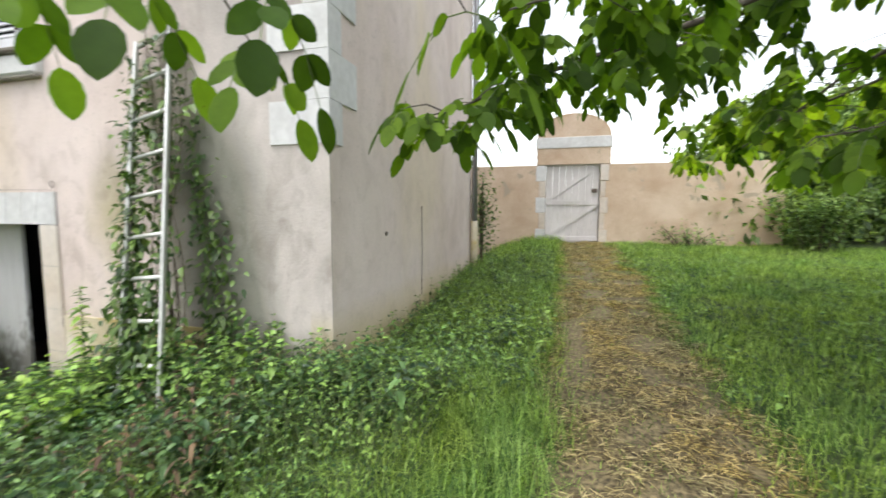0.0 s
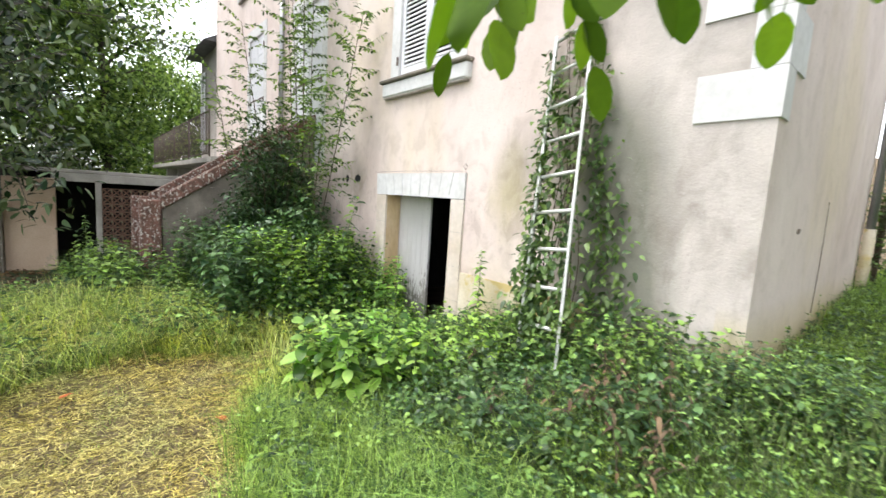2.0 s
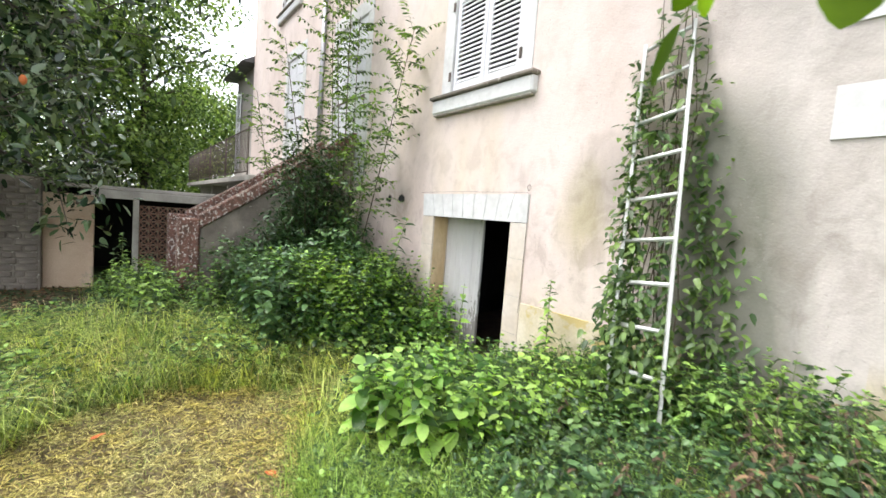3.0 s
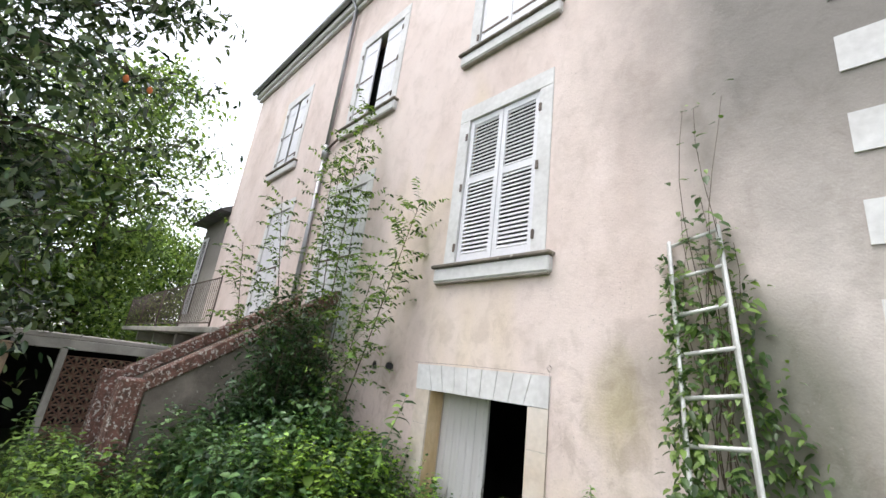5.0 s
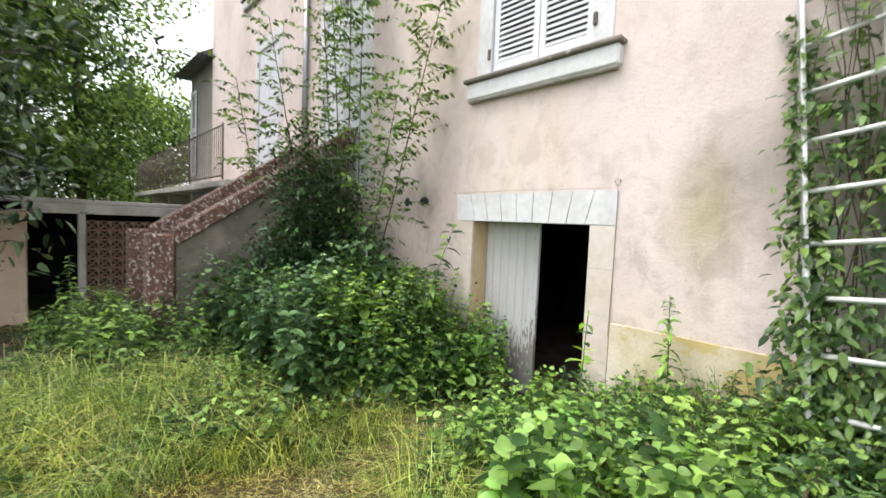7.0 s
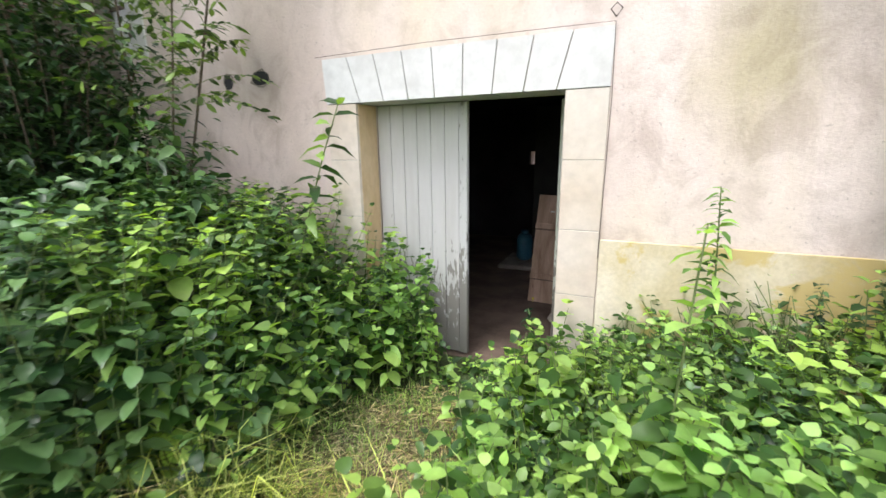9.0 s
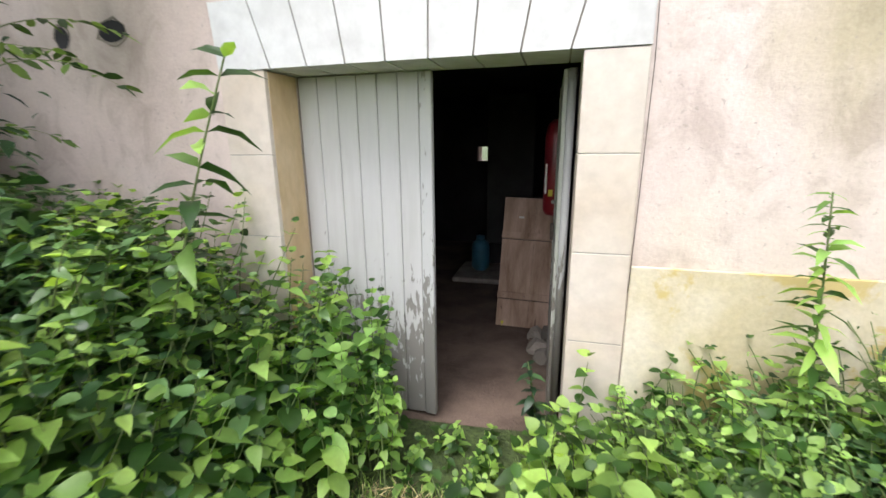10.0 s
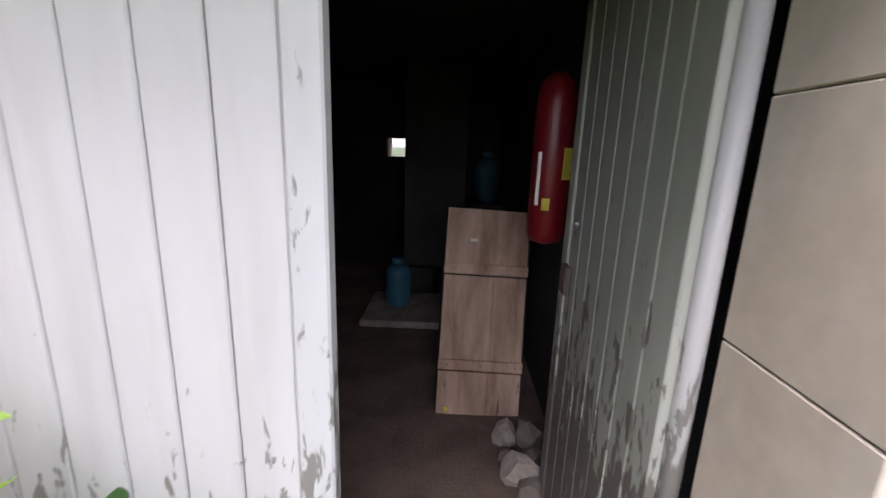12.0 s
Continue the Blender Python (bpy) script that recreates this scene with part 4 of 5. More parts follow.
for i, (x, y, r, mt) in enumerate(((-5.19, 4.50, 0.085, PALE), (-5.08, 4.47, 0.09, STAIN_WALL), (-5.14, 4.22, 0.10, PALE), (-5.10, 4.10, 0.085, STAIN_WALL), (-5.2, 4.33, 0.06, EARTH), (-5.08, 4.3, 0.07, STAIN_WALL))):
    rubble((x, y, -0.66), r, i + 3, mt, "broken %s on the earth floor" % ("pale stone" if mt is PALE else "grey-brown stone"))

# ---- small things on the walls ----
cable = thing("cable", "thin dark cable fixed round the cellar door lintel", "cable", (-4.735, FY - 0.016, 1.685))
bm = bmesh.new()
tube(bm, [(-2.1, -0.012, 0.0), (-1.2, -0.012, 0.012), (-0.3, -0.012, 0.004), (0.0, -0.012, 0.0), (0.008, -0.012, -0.4), (0.0, -0.012, -1.0), (-0.006, -0.012, -1.35)], 0.002, 5)
part("wire", bm, IRON, cable)
bm = bmesh.new()
tube(bm, [(0.0, -0.012, 0.02), (0.03, -0.02, 0.06), (0.0, -0.02, 0.09), (-0.03, -0.02, 0.06), (0.0, -0.016, 0.02)], 0.004, 5)
part("loop", bm, IRON, cable)


def broken_vent(x, z, w, h, seed, label):
    """A ragged hole in the render: a rim round a flat near-black face for its dark inside."""
    rnd = random.Random(seed)
    bm = bmesh.new()
    n = 14
    outer = [bm.verts.new((w * math.cos(2 * math.pi * k / n) * rnd.uniform(0.8, 1.25), -0.006, h * math.sin(2 * math.pi * k / n) * rnd.uniform(0.8, 1.25))) for k in range(n)]
    inner = [bm.verts.new((v.co.x * 0.8, 0.0 - 0.002, v.co.z * 0.8)) for v in outer]
    for k in range(n):
        bm.faces.new((outer[k], outer[(k + 1) % n], inner[(k + 1) % n], inner[k]))
    ob = thing("broken_vent", label, "vent", (x, FY, z))
    part("rim", bm, STAIN_WALL, ob)
    bm = bmesh.new()
    bm.faces.new([bm.verts.new((v[0] * 0.84, -0.004, v[1] * 0.84)) for v in [(w * math.cos(2 * math.pi * k / n), h * math.sin(2 * math.pi * k / n)) for k in range(n)]])
    part("hole", bm, DARK, ob, "flat near-black face for the dark inside of the hole")


broken_vent(-7.43, 1.59, 0.11, 0.065, 4, "ragged dark vent hole in the render")
broken_vent(-7.80, 1.58, 0.06, 0.07, 5, "small ragged dark hole in the render")
stub = thing("pipe_stub", "short dark pipe stub in the side wall", "pipe", (HX1, 4.10, 1.26))
part("tube", tubed([(-0.05, 0, 0), (0.006, 0, 0), (0.014, 0, -0.002)], 0.024, 10), IRON, stub)
crack = thing("wall_crack", "thin dark tube standing in for an upright crack in the side wall", "rod", (HX1 + 0.012, 5.26, 0.4))
part("rod", tubed([(0, 0, 0), (0.004, 0.01, 0.6), (0, 0, 1.16)], 0.004, 6), IRON, crack)

# ---- plants ----
def unit(a):
    return a / np.maximum(np.linalg.norm(a, axis=-1, keepdims=True), 1e-9)


class Cloud:
    """Gathers leaves and stems and turns them into one mesh."""

    def __init__(self, seed):
        self.r = np.random.default_rng(seed)
        self.v, self.f, self.mi, self.n = [], [], [], 0

    def add(self, verts, faces, mat):
        self.v.append(verts)
        self.f.extend((faces + self.n).tolist())
        self.mi.extend([mat] * len(faces))
        self.n += len(verts)

    def leaves(self, p, d, up, length, width, mat=0, fold=0.25, droop=0.25, rich=True, lobes=(0.22, 0.62)):
        """Leaves from p along d; a folded, drooping blade of eight triangles, or a plain one of two."""
        p, d, up = np.atleast_2d(p), unit(np.atleast_2d(d)), np.atleast_2d(up)
        n = len(p)
        length = np.broadcast_to(length, (n,))[:, None]
        width = np.broadcast_to(width, (n,))[:, None]
        s = unit(np.cross(d, up) + 1e-6)
        nr = unit(np.cross(s, d))
        if rich:
            a, b = lobes
            down = np.array([0, 0, -1.0])
            q = [p]
            for t, w in ((a, 0.86), (b, 0.80)):
                mid = p + d * length * t + down * (droop * length * t * t)
                for side in (-1, 0, 1):
                    q.append(mid + s * side * width * w * 0.5 + nr * abs(side) * width * fold)
            q.append(p + d * length + down * droop * length)
            v = np.stack(q, 1).reshape(-1, 3)
            base = (np.arange(n) * 8)[:, None]
            for tri in ((0, 2, 1), (0, 3, 2), (4, 5, 7), (5, 6, 7)):
                self.f.extend((base + np.array(tri) + self.n).tolist())
            for quad in ((1, 2, 5, 4), (2, 3, 6, 5)):
                self.f.extend((base + np.array(quad) + self.n).tolist())
            self.mi.extend([mat] * (6 * n))
        else:
            mid = p + d * length * 0.45
            v = np.stack([p, mid - s * width * 0.5 + nr * width * fold, p + d * length + np.array([0, 0, -1.0]) * droop * length, mid + s * width * 0.5 + nr * width * fold], 1).reshape(-1, 3)
            base = (np.arange(n) * 4)[:, None]
            self.f.extend((base + np.array((0, 2, 1)) + self.n).tolist())
            self.f.extend((base + np.array((0, 3, 2)) + self.n).tolist())
            self.mi.extend([mat] * (2 * n))
        self.v.append(v)
        self.n += len(v)

    def broad(self, p, d, up, length, width, mat=0, fold=0.1, droop=0.15, wave=0.0, pointed=False):
        """Broad oval leaves with a midrib fold, eighteen triangles each."""
        p, d, up = np.atleast_2d(p), unit(np.atleast_2d(d)), np.atleast_2d(up)
        n = len(p)
        length, width = np.broadcast_to(length, (n,))[:, None], np.broadcast_to(width, (n,))[:, None]
        s = unit(np.cross(d, up) + 1e-6)
        nr = unit(np.cross(s, d))
        down = np.array([0, 0, -1.0])
        q = [p]
        outline = ((0.06, 0.50), (0.22, 0.95), (0.45, 0.88), (0.70, 0.50), (0.88, 0.17)) if pointed else ((0.10, 0.50), (0.28, 0.88), (0.52, 1.0), (0.76, 0.80), (0.92, 0.40))
        for t, w in outline:
            mid = p + d * length * t + down * (droop * length * t * t)
            for side in (-1, 0, 1):
                q.append(mid + s * side * width * w * 0.5 + nr * (abs(side) * width * w * fold + wave * length * math.sin(t * 9.0 + side)))
        q.append(p + d * length + down * droop * length)
        v = np.stack(q, 1).reshape(-1, 3)
        base = (np.arange(n) * 17)[:, None]
        for tri in ((0, 2, 1), (0, 3, 2), (13, 14, 16), (14, 15, 16)):
            self.f.extend((base + np.array(tri) + self.n).tolist())
        for k in range(4):
            for e in (1, 2):
                a = 1 + 3 * k + e - 1
                self.f.extend((base + np.array((a, a + 1, a + 4, a + 3)) + self.n).tolist())
        self.mi.extend([mat] * (12 * n))
        self.v.append(v)
        self.n += len(v)

    def stem(self, pts, r0, r1, mat=1, sides=4):
        pts = np.asarray(pts, float)
        k = len(pts)
        d = unit(np.gradient(pts, axis=0))
        u = unit(np.cross(d, np.array([0.31, 0.2, 0.93])))
        w = np.cross(d, u)
        rad = np.linspace(r0, r1, k)[:, None, None]
        ang = np.linspace(0, 2 * np.pi, sides, endpoint=False)
        v = pts[:, None] + rad * (np.cos(ang)[None, :, None] * u[:, None] + np.sin(ang)[None, :, None] * w[:, None])
        i, j = np.meshgrid(np.arange(k - 1), np.arange(sides), indexing="ij")
        i, j = i.ravel(), j.ravel()
        j2 = (j + 1) % sides
        self.add(v.reshape(-1, 3), np.stack([i * sides + j, i * sides + j2, (i + 1) * sides + j2, (i + 1) * sides + j], 1), mat)

    def blades(self, p, lean, height, width, mat=0):
        """Grass blades: a bent strip of three triangles each."""
        n = len(p)
        height, width = np.broadcast_to(height, (n,))[:, None], np.broadcast_to(width, (n,))[:, None]
        s = unit(np.cross(lean + np.array([0, 0, 0.5]), np.array([0, 0, 1.0])) + 1e-6)
        up = np.array([0, 0, 1.0])
        mid = p + up * height * 0.6 + lean * height * 0.25
        tip = p + up * height * (0.95 - 0.35 * np.linalg.norm(lean, axis=1, keepdims=True)) + lean * height * 0.9
        v = np.stack([p - s * width / 2, p + s * width / 2, mid + s * width * 0.4, mid - s * width * 0.4, tip], 1).reshape(-1, 3)
        base = (np.arange(n) * 5)[:, None]
        self.f.extend((base + np.array((0, 1, 2, 3)) + self.n).tolist())
        self.f.extend((base + np.array((3, 2, 4)) + self.n).tolist())
        self.mi.extend([mat] * (2 * n))
        self.v.append(v)
        self.n += len(v)

    def build(self, name, mats, parent=None, label="", category="", kind="", group="", at=None):
        me = bpy.data.meshes.new(name)
        v = np.concatenate(self.v)
        if at is not None:
            v = v - np.array(at)
        me.from_pydata(v.tolist(), [], self.f)
        for m in mats:
            me.materials.append(m)
        me.polygons.foreach_set("material_index", self.mi)
        me.polygons.foreach_set("use_smooth", [True] * len(me.polygons))
        me.update()
        ob = new(name, me)
        ob.parent = parent
        if at is not None and parent is None:
            ob.location = at
        return tagged(ob, label, category, group, kind)


def herb(c, x, y, h, size, lean=0.15, pairs=None, wide=0.6, droop=0.35, broad=False):
    """An upright weed: a bent stem with opposite leaves, larger in the middle."""
    r = c.r
    z = ground_z(x, y)
    a = r.uniform(0, 6.283)
    ln = np.array([math.cos(a), math.sin(a), 0]) * lean * h * r.uniform(0.2, 1)
    t = np.linspace(0, 1, 5)[:, None]
    pts = np.array([x, y, z - 0.03]) + t * np.array([0, 0, h]) + ln * t * t
    c.stem(pts, 0.004 + h * 0.003, 0.002, 1, 3)
    n = pairs or max(3, int(h / 0.075))
    tt = np.repeat(np.linspace(0.22, 1.0, n), 2)
    pos = np.array([x, y, z]) + tt[:, None] * np.array([0, 0, h]) + ln * (tt * tt)[:, None]
    an = a + np.repeat(np.arange(n) * 1.57, 2) + np.tile([0, math.pi], n) + r.uniform(-0.4, 0.4, 2 * n)
    el = r.uniform(-0.25, 0.45, 2 * n) + 0.5 * (tt > 0.9)
    d = np.stack([np.cos(an) * np.cos(el), np.sin(an) * np.cos(el), np.sin(el)], 1)
    up = np.tile([0, 0, 1.0], (2 * n, 1)) + r.normal(0, 0.25, (2 * n, 3))
    ls = size * (0.55 + 0.75 * np.sin(np.pi * np.clip(tt * 0.85, 0, 1))) * r.uniform(0.7, 1.2, 2 * n)
    if broad:
        c.broad(pos, d, up, ls, ls * wide, 0, 0.11, droop, 0.016, r.uniform() < 0.6)
    else:
        c.leaves(pos, d, up, ls, ls * wide, 0, 0.16, droop)


def scatter(r, n, x0, x1, y0, y1, ok):
    out = []
    while len(out) < n:
        x, y = r.uniform(x0, x1), r.uniform(y0, y1)
        n -= 0.004
        if ok(x, y):
            out.append((x, y))
    return out


def off_path(x, y, margin=0.0):
    return path_distance(x, y) > path_width(x, y) + margin


def patch_value(x, y, k=0.0):
    return noise.noise(Vector((x * 0.9 + k, y * 0.9, k)))


# weed bed between the mown strip and the front wall
c = Cloud(11)
for x, y in scatter(c.r, 5200, -4.75, -0.7, 0.0, 2.93, lambda x, y: off_path(x, y, 0.05) and (x < -1.85 or y < 2.9)):
    near = step(0.3, 2.4, y)
    tall = 1.0 + 0.7 * patch_value(x, y)
    fine_leaf = 0.022 if patch_value(x, y, 8.0) > 0 else 0.036
    herb(c, x, y, (c.r.uniform(0.12, 0.26) + near * c.r.uniform(0.06, 0.30)) * tall, fine_leaf * c.r.uniform(0.8, 1.5), wide=c.r.uniform(0.35, 0.75), lean=0.5)
for x, y in scatter(c.r, 170, -3.6, -1.9, 2.2, 2.9, lambda x, y: True):
    herb(c, x, y, c.r.uniform(0.45, 0.8), c.r.uniform(0.045, 0.09), lean=0.45)
for x, y in scatter(c.r, 1500, -1.72, 0.2, 2.7, 9.0, lambda x, y: off_path(x, y, 0.05)):
    herb(c, x, y, c.r.uniform(0.12, 0.36) * (1 + 0.6 * patch_value(x, y)), c.r.uniform(0.03, 0.065), wide=c.r.uniform(0.35, 0.7), lean=0.4)
for x, y in scatter(c.r, 1300, 1.1, 6.5, 1.0, 9.0, lambda x, y: off_path(x, y, 0.02) and patch_value(x, y, 1.0) > -0.25):
    herb(c, x, y, c.r.uniform(0.08, 0.22), c.r.uniform(0.03, 0.06), pairs=3)
c.build("weed_bed", [WEED, STEM], None, "dense green weeds growing along the foot of the wall", "weeds", "stuff")

# darker, coarser weeds in drifts among them, tallest by the wall
c = Cloud(17)
for x, y in scatter(c.r, 900, -4.2, -0.9, 0.7, 2.9, lambda x, y: off_path(x, y, 0.25) and (x < -1.85 or y < 2.9) and patch_value(x, y, 2.0) > 0.0):
    herb(c, x, y, c.r.uniform(0.22, 0.42) + 0.22 * step(0.8, 2.4, y) * c.r.uniform(0, 1), c.r.uniform(0.04, 0.085), lean=0.5, wide=c.r.uniform(0.4, 0.7))
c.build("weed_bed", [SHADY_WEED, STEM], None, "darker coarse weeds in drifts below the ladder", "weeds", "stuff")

# withered stalks among the weeds
c = Cloud(15)
for x, y in scatter(c.r, 55, -3.7, -1.7, 1.1, 2.7, lambda x, y: patch_value(x, y, 6.0) > -0.05):
    herb(c, x, y, c.r.uniform(0.3, 0.68), c.r.uniform(0.03, 0.06), lean=0.7, wide=0.4, droop=0.8)
c.build("withered_weeds", [DEAD, TWIG], None, "brown withered weeds standing among the green ones", "weeds", "stuff")

# big-leaved plants on both sides of the cellar door
c = Cloud(12)
for x, y in scatter(c.r, 470, -7.6, -5.85, 1.15, 2.93, lambda x, y: off_path(x, y, 0.1) and (x < -6.05 or (x < -5.88 and y > 2.3))):
    edge = step(0.3, 0.9, path_distance(x, y) - 0.1)
    door = 0.86 if x > -6.7 and y > 2.42 else 1.04
    herb(c, x, y, (0.5 + 0.76 * edge) * c.r.uniform(0.6, 1.06) * door, c.r.uniform(0.045, 0.105), wide=c.r.uniform(0.55, 0.8), droop=0.4, broad=True, lean=0.35)
for x, y in ((-5.98, 3.02), (-6.1, 3.08), (-6.25, 3.04), (-5.95, 2.9), (-6.2, 2.85)):
    herb(c, x, y, c.r.uniform(0.72, 0.92), c.r.uniform(0.06, 0.09), wide=0.72, droop=0.4, broad=True)
for x, y in scatter(c.r, 16, -6.0, -5.74, 2.6, 3.0, lambda x, y: True):
    herb(c, x, y, c.r.uniform(0.3, 0.68), c.r.uniform(0.045, 0.075), wide=0.72, droop=0.4, broad=True)
c.build("nettle_patch", [NETTLE, STEM], None, "tall broad-leaved nettles crowding the cellar door", "nettles", "stuff")
c = Cloud(16)
for x, y in scatter(c.r, 760, -9.1, -6.15, 0.7, 2.75, lambda x, y: off_path(x, y, 0.1)):
    edge = step(0.3, 1.0, path_distance(x, y) - 0.1)
    herb(c, x, y, (0.5 + 0.85 * edge) * c.r.uniform(0.6, 1.06), c.r.uniform(0.05, 0.11), wide=c.r.uniform(0.55, 0.75), droop=0.4, broad=True, lean=0.35)
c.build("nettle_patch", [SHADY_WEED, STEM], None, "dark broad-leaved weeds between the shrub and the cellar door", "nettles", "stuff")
c = Cloud(13)
for x, y in scatter(c.r, 760, -5.15, -3.2, 1.2, 2.93, lambda x, y: off_path(x, y, 0.08) and (x > -4.95 or y < 2.6)):
    herb(c, x, y, c.r.uniform(0.2, 0.64), c.r.uniform(0.04, 0.095), wide=c.r.uniform(0.55, 0.8), broad=True, lean=0.35)
for x, y in scatter(c.r, 60, -4.4, -3.4, 0.75, 1.6, lambda x, y: off_path(x, y, 0.15)):
    herb(c, x, y, c.r.uniform(0.45, 0.75), c.r.uniform(0.07, 0.12), wide=0.7, broad=True)
for x, y in scatter(c.r, 46, -5.75, -5.0, 2.55, 3.1, lambda x, y: True):
    herb(c, x, y, c.r.uniform(0.06, 0.16), c.r.uniform(0.04, 0.07), wide=0.7)
c.build("nettle_patch", [NETTLE, STEM], None, "low bright broad-leaved weeds beside the cellar door", "nettles", "stuff")

# weeds and long grass in front of the stair
c = Cloud(14)
for x, y in scatter(c.r, 4000, -11.5, -4.7, -2.4, 2.0, lambda x, y: off_path(x, y, 0.08) and not (-11.1 < x < -9.2 and y > 0.1) and not (x < -8.9 and y < -0.9)):
    herb(c, x, y, c.r.uniform(0.2, 0.48) * (1 + 0.6 * patch_value(x, y)), c.r.uniform(0.04, 0.085), lean=0.6)
for x, y in scatter(c.r, 380, -10.6, -7.6, -0.6, 2.0, lambda x, y: not (-11.1 < x < -9.2 and y > 0.1)):
    herb(c, x, y, c.r.uniform(0.4, 0.95), c.r.uniform(0.05, 0.10), lean=0.35)
c.build("weed_bed", [WEED, STEM], None, "knee-high weeds in front of the outside stair", "weeds", "stuff")


def grass(seed, tufts, each, region, ok, h0, h1, w, mats, label, name="grass", spread=0.55, lie=0.0, tuft=0.06):
    """Tufts of blades that lean together."""
    c = Cloud(seed)
    r = c.r
    pts = np.array(scatter(r, tufts, *region, ok))
    z = np.array([ground_z(x, y) for x, y in pts])
    hf = np.array([1.0 + 0.55 * patch_value(x, y, 4.0) for x, y in pts])
    n = len(pts) * each
    p = np.repeat(np.column_stack([pts, z - 0.012]), each, 0) + np.column_stack([r.normal(0, tuft, (n, 2)), np.zeros(n)])
    a0 = np.repeat(r.uniform(0, 6.283, len(pts)), each)
    a = a0 + r.normal(0, 1.1, n)
    m = r.uniform(0.15, 1.0, n) * spread + lie
    lean = np.column_stack([np.cos(a) * m, np.sin(a) * m, np.zeros(n)])
    c.blades(p, lean, r.uniform(h0, h1, n) * np.repeat(hf, each), w * r.uniform(0.6, 1.3, n))
    return c.build(name, mats, None, label, "grass", "stuff")


grass(21, 8500, 11, (1.0, 9.5, 0.6, 11.9), lambda x, y: off_path(x, y, 0.0), 0.06, 0.20, 0.005, [GRASS], "bright green uncut lawn beside the mown strip", spread=1.5, tuft=0.08)
grass(31, 11000, 7, (1.0, 8.0, 0.6, 11.9), lambda x, y: off_path(x, y, -0.05), 0.04, 0.13, 0.007, [GRASS], "short dense lawn grass", "lawn_grass", 1.6)
grass(32, 3200, 7, (-10.0, -4.0, -2.6, 1.4), lambda x, y: off_path(x, y, -0.05) and not (x < -8.9 and y < -0.9), 0.06, 0.2, 0.007, [GRASS], "short bright grass under the long grass", "lawn_grass", 1.6)
grass(22, 4200, 12, (-1.72, 0.4, 2.4, 11.9), lambda x, y: off_path(x, y, 0.0), 0.08, 0.32, 0.0045, [GRASS], "tall green grass between the path and the side wall", spread=1.5, tuft=0.09)
grass(23, 4800, 10, (-4.6, 0.6, -0.4, 2.6), lambda x, y: off_path(x, y, -0.08), 0.08, 0.26, 0.004, [GRASS], "fine green grass among the weeds", spread=1.4)
grass(24, 2000, 10, (-12.0, -4.0, -3.0, 1.6), lambda x, y: off_path(x, y, -0.05) and not (-11.1 < x < -9.2 and y > 0.1) and not (x < -8.9 and y < -0.9), 0.15, 0.5, 0.0045, [LONG_GRASS], "long yellowish-green grass falling over", spread=0.9, lie=0.7, tuft=0.1)
grass(33, 1700, 8, (-4.6, 0.0, -0.6, 2.1), lambda x, y: off_path(x, y, -0.1) and patch_value(x, y) > 0.0, 0.22, 0.5, 0.004, [GRASS], "long bright grass leaning through the weeds", spread=0.8, lie=0.3)
grass(34, 750, 9, (-8.6, -4.6, -1.8, 1.3), lambda x, y: off_path(x, y, 0.0), 0.4, 0.8, 0.006, [LONG_GRASS], "tall bright grass bent over in tufts", spread=0.7, lie=0.85)
grass(28, 650, 4, (-9.5, -4.8, -2.2, 1.2), lambda x, y: off_path(x, y, 0.02), 0.35, 0.75, 0.005, [STRAW], "pale dry grass stalks fallen over the weeds", "dry_stalks", 0.8, 0.6)
grass(26, 3400, 5, (-6.6, 1.9, -2.2, 12.0), lambda x, y: not off_path(x, y, 0.1), 0.02, 0.075, 0.004, [GRASS], "short green regrowth on the mown strip", "short_grass", 1.0)
grass(27, 2500, 6, (9.5, 26.0, -2.0, 24.0), lambda x, y: True, 0.15, 0.4, 0.02, [GRASS], "open grass far to the side")
grass(29, 2500, 6, (-7.0, 6.0, -7.0, -0.6), lambda x, y: off_path(x, y, 0.1), 0.1, 0.3, 0.01, [GRASS], "rough grass behind the mown strip")


def litter(seed, n, region, ok, l0, l1, w, mats, label, name, pile=0.03):
    """Cut stalks or dead leaves lying about, heaped a little in places."""
    c = Cloud(seed)
    r = c.r
    pts = np.array(scatter(r, n, *region, ok))
    n = len(pts)
    z = np.array([ground_z(x, y) + pile * max(0.0, 0.45 + 1.3 * noise.noise(Vector((x * 4.5, y * 4.5, 9.0)))) for x, y in pts])
    a = r.uniform(0, 6.283, n)
    d = np.column_stack([np.cos(a), np.sin(a), r.normal(0.05, 0.28, n)])
    L = r.uniform(l0, l1, n)
    up = np.tile([0, 0, 1.0], (n, 1)) + r.normal(0, 0.4, (n, 3))
    c.leaves(np.column_stack([pts, z + 0.006]), d, up, L, np.maximum(w, 0), 0, 0.08, 0.1, False)
    return c.build(name, mats, None, label, "litter", "stuff")


litter(25, 52000, (-0.8, 1.9, -1.6, 12.0), lambda x, y: not off_path(x, y, 0.12) and noise.noise(Vector((x * 3.1, y * 3.1, 5.0))) > -0.12, 0.02, 0.10, 0.005, [STRAW], "dry brown hay lying on the mown strip", "cut_hay", 0.05)
litter(33, 60000, (-6.6, -0.8, -2.4, 1.3), lambda x, y: not off_path(x, y, 0.14) and y < 1.0 + 0.3 * noise.noise(Vector((x * 5, y * 5, 1.0))), 0.02, 0.10, 0.0055, [HAY], "yellow-green hay lying in the mown clearing", "cut_hay", 0.07)
grass(35, 900, 7, (-6.4, -4.6, 0.6, 2.9), lambda x, y: not off_path(x, y, 0.15), 0.03, 0.12, 0.004, [GRASS], "thin grass on the trodden ground by the door", "short_grass", 1.4)
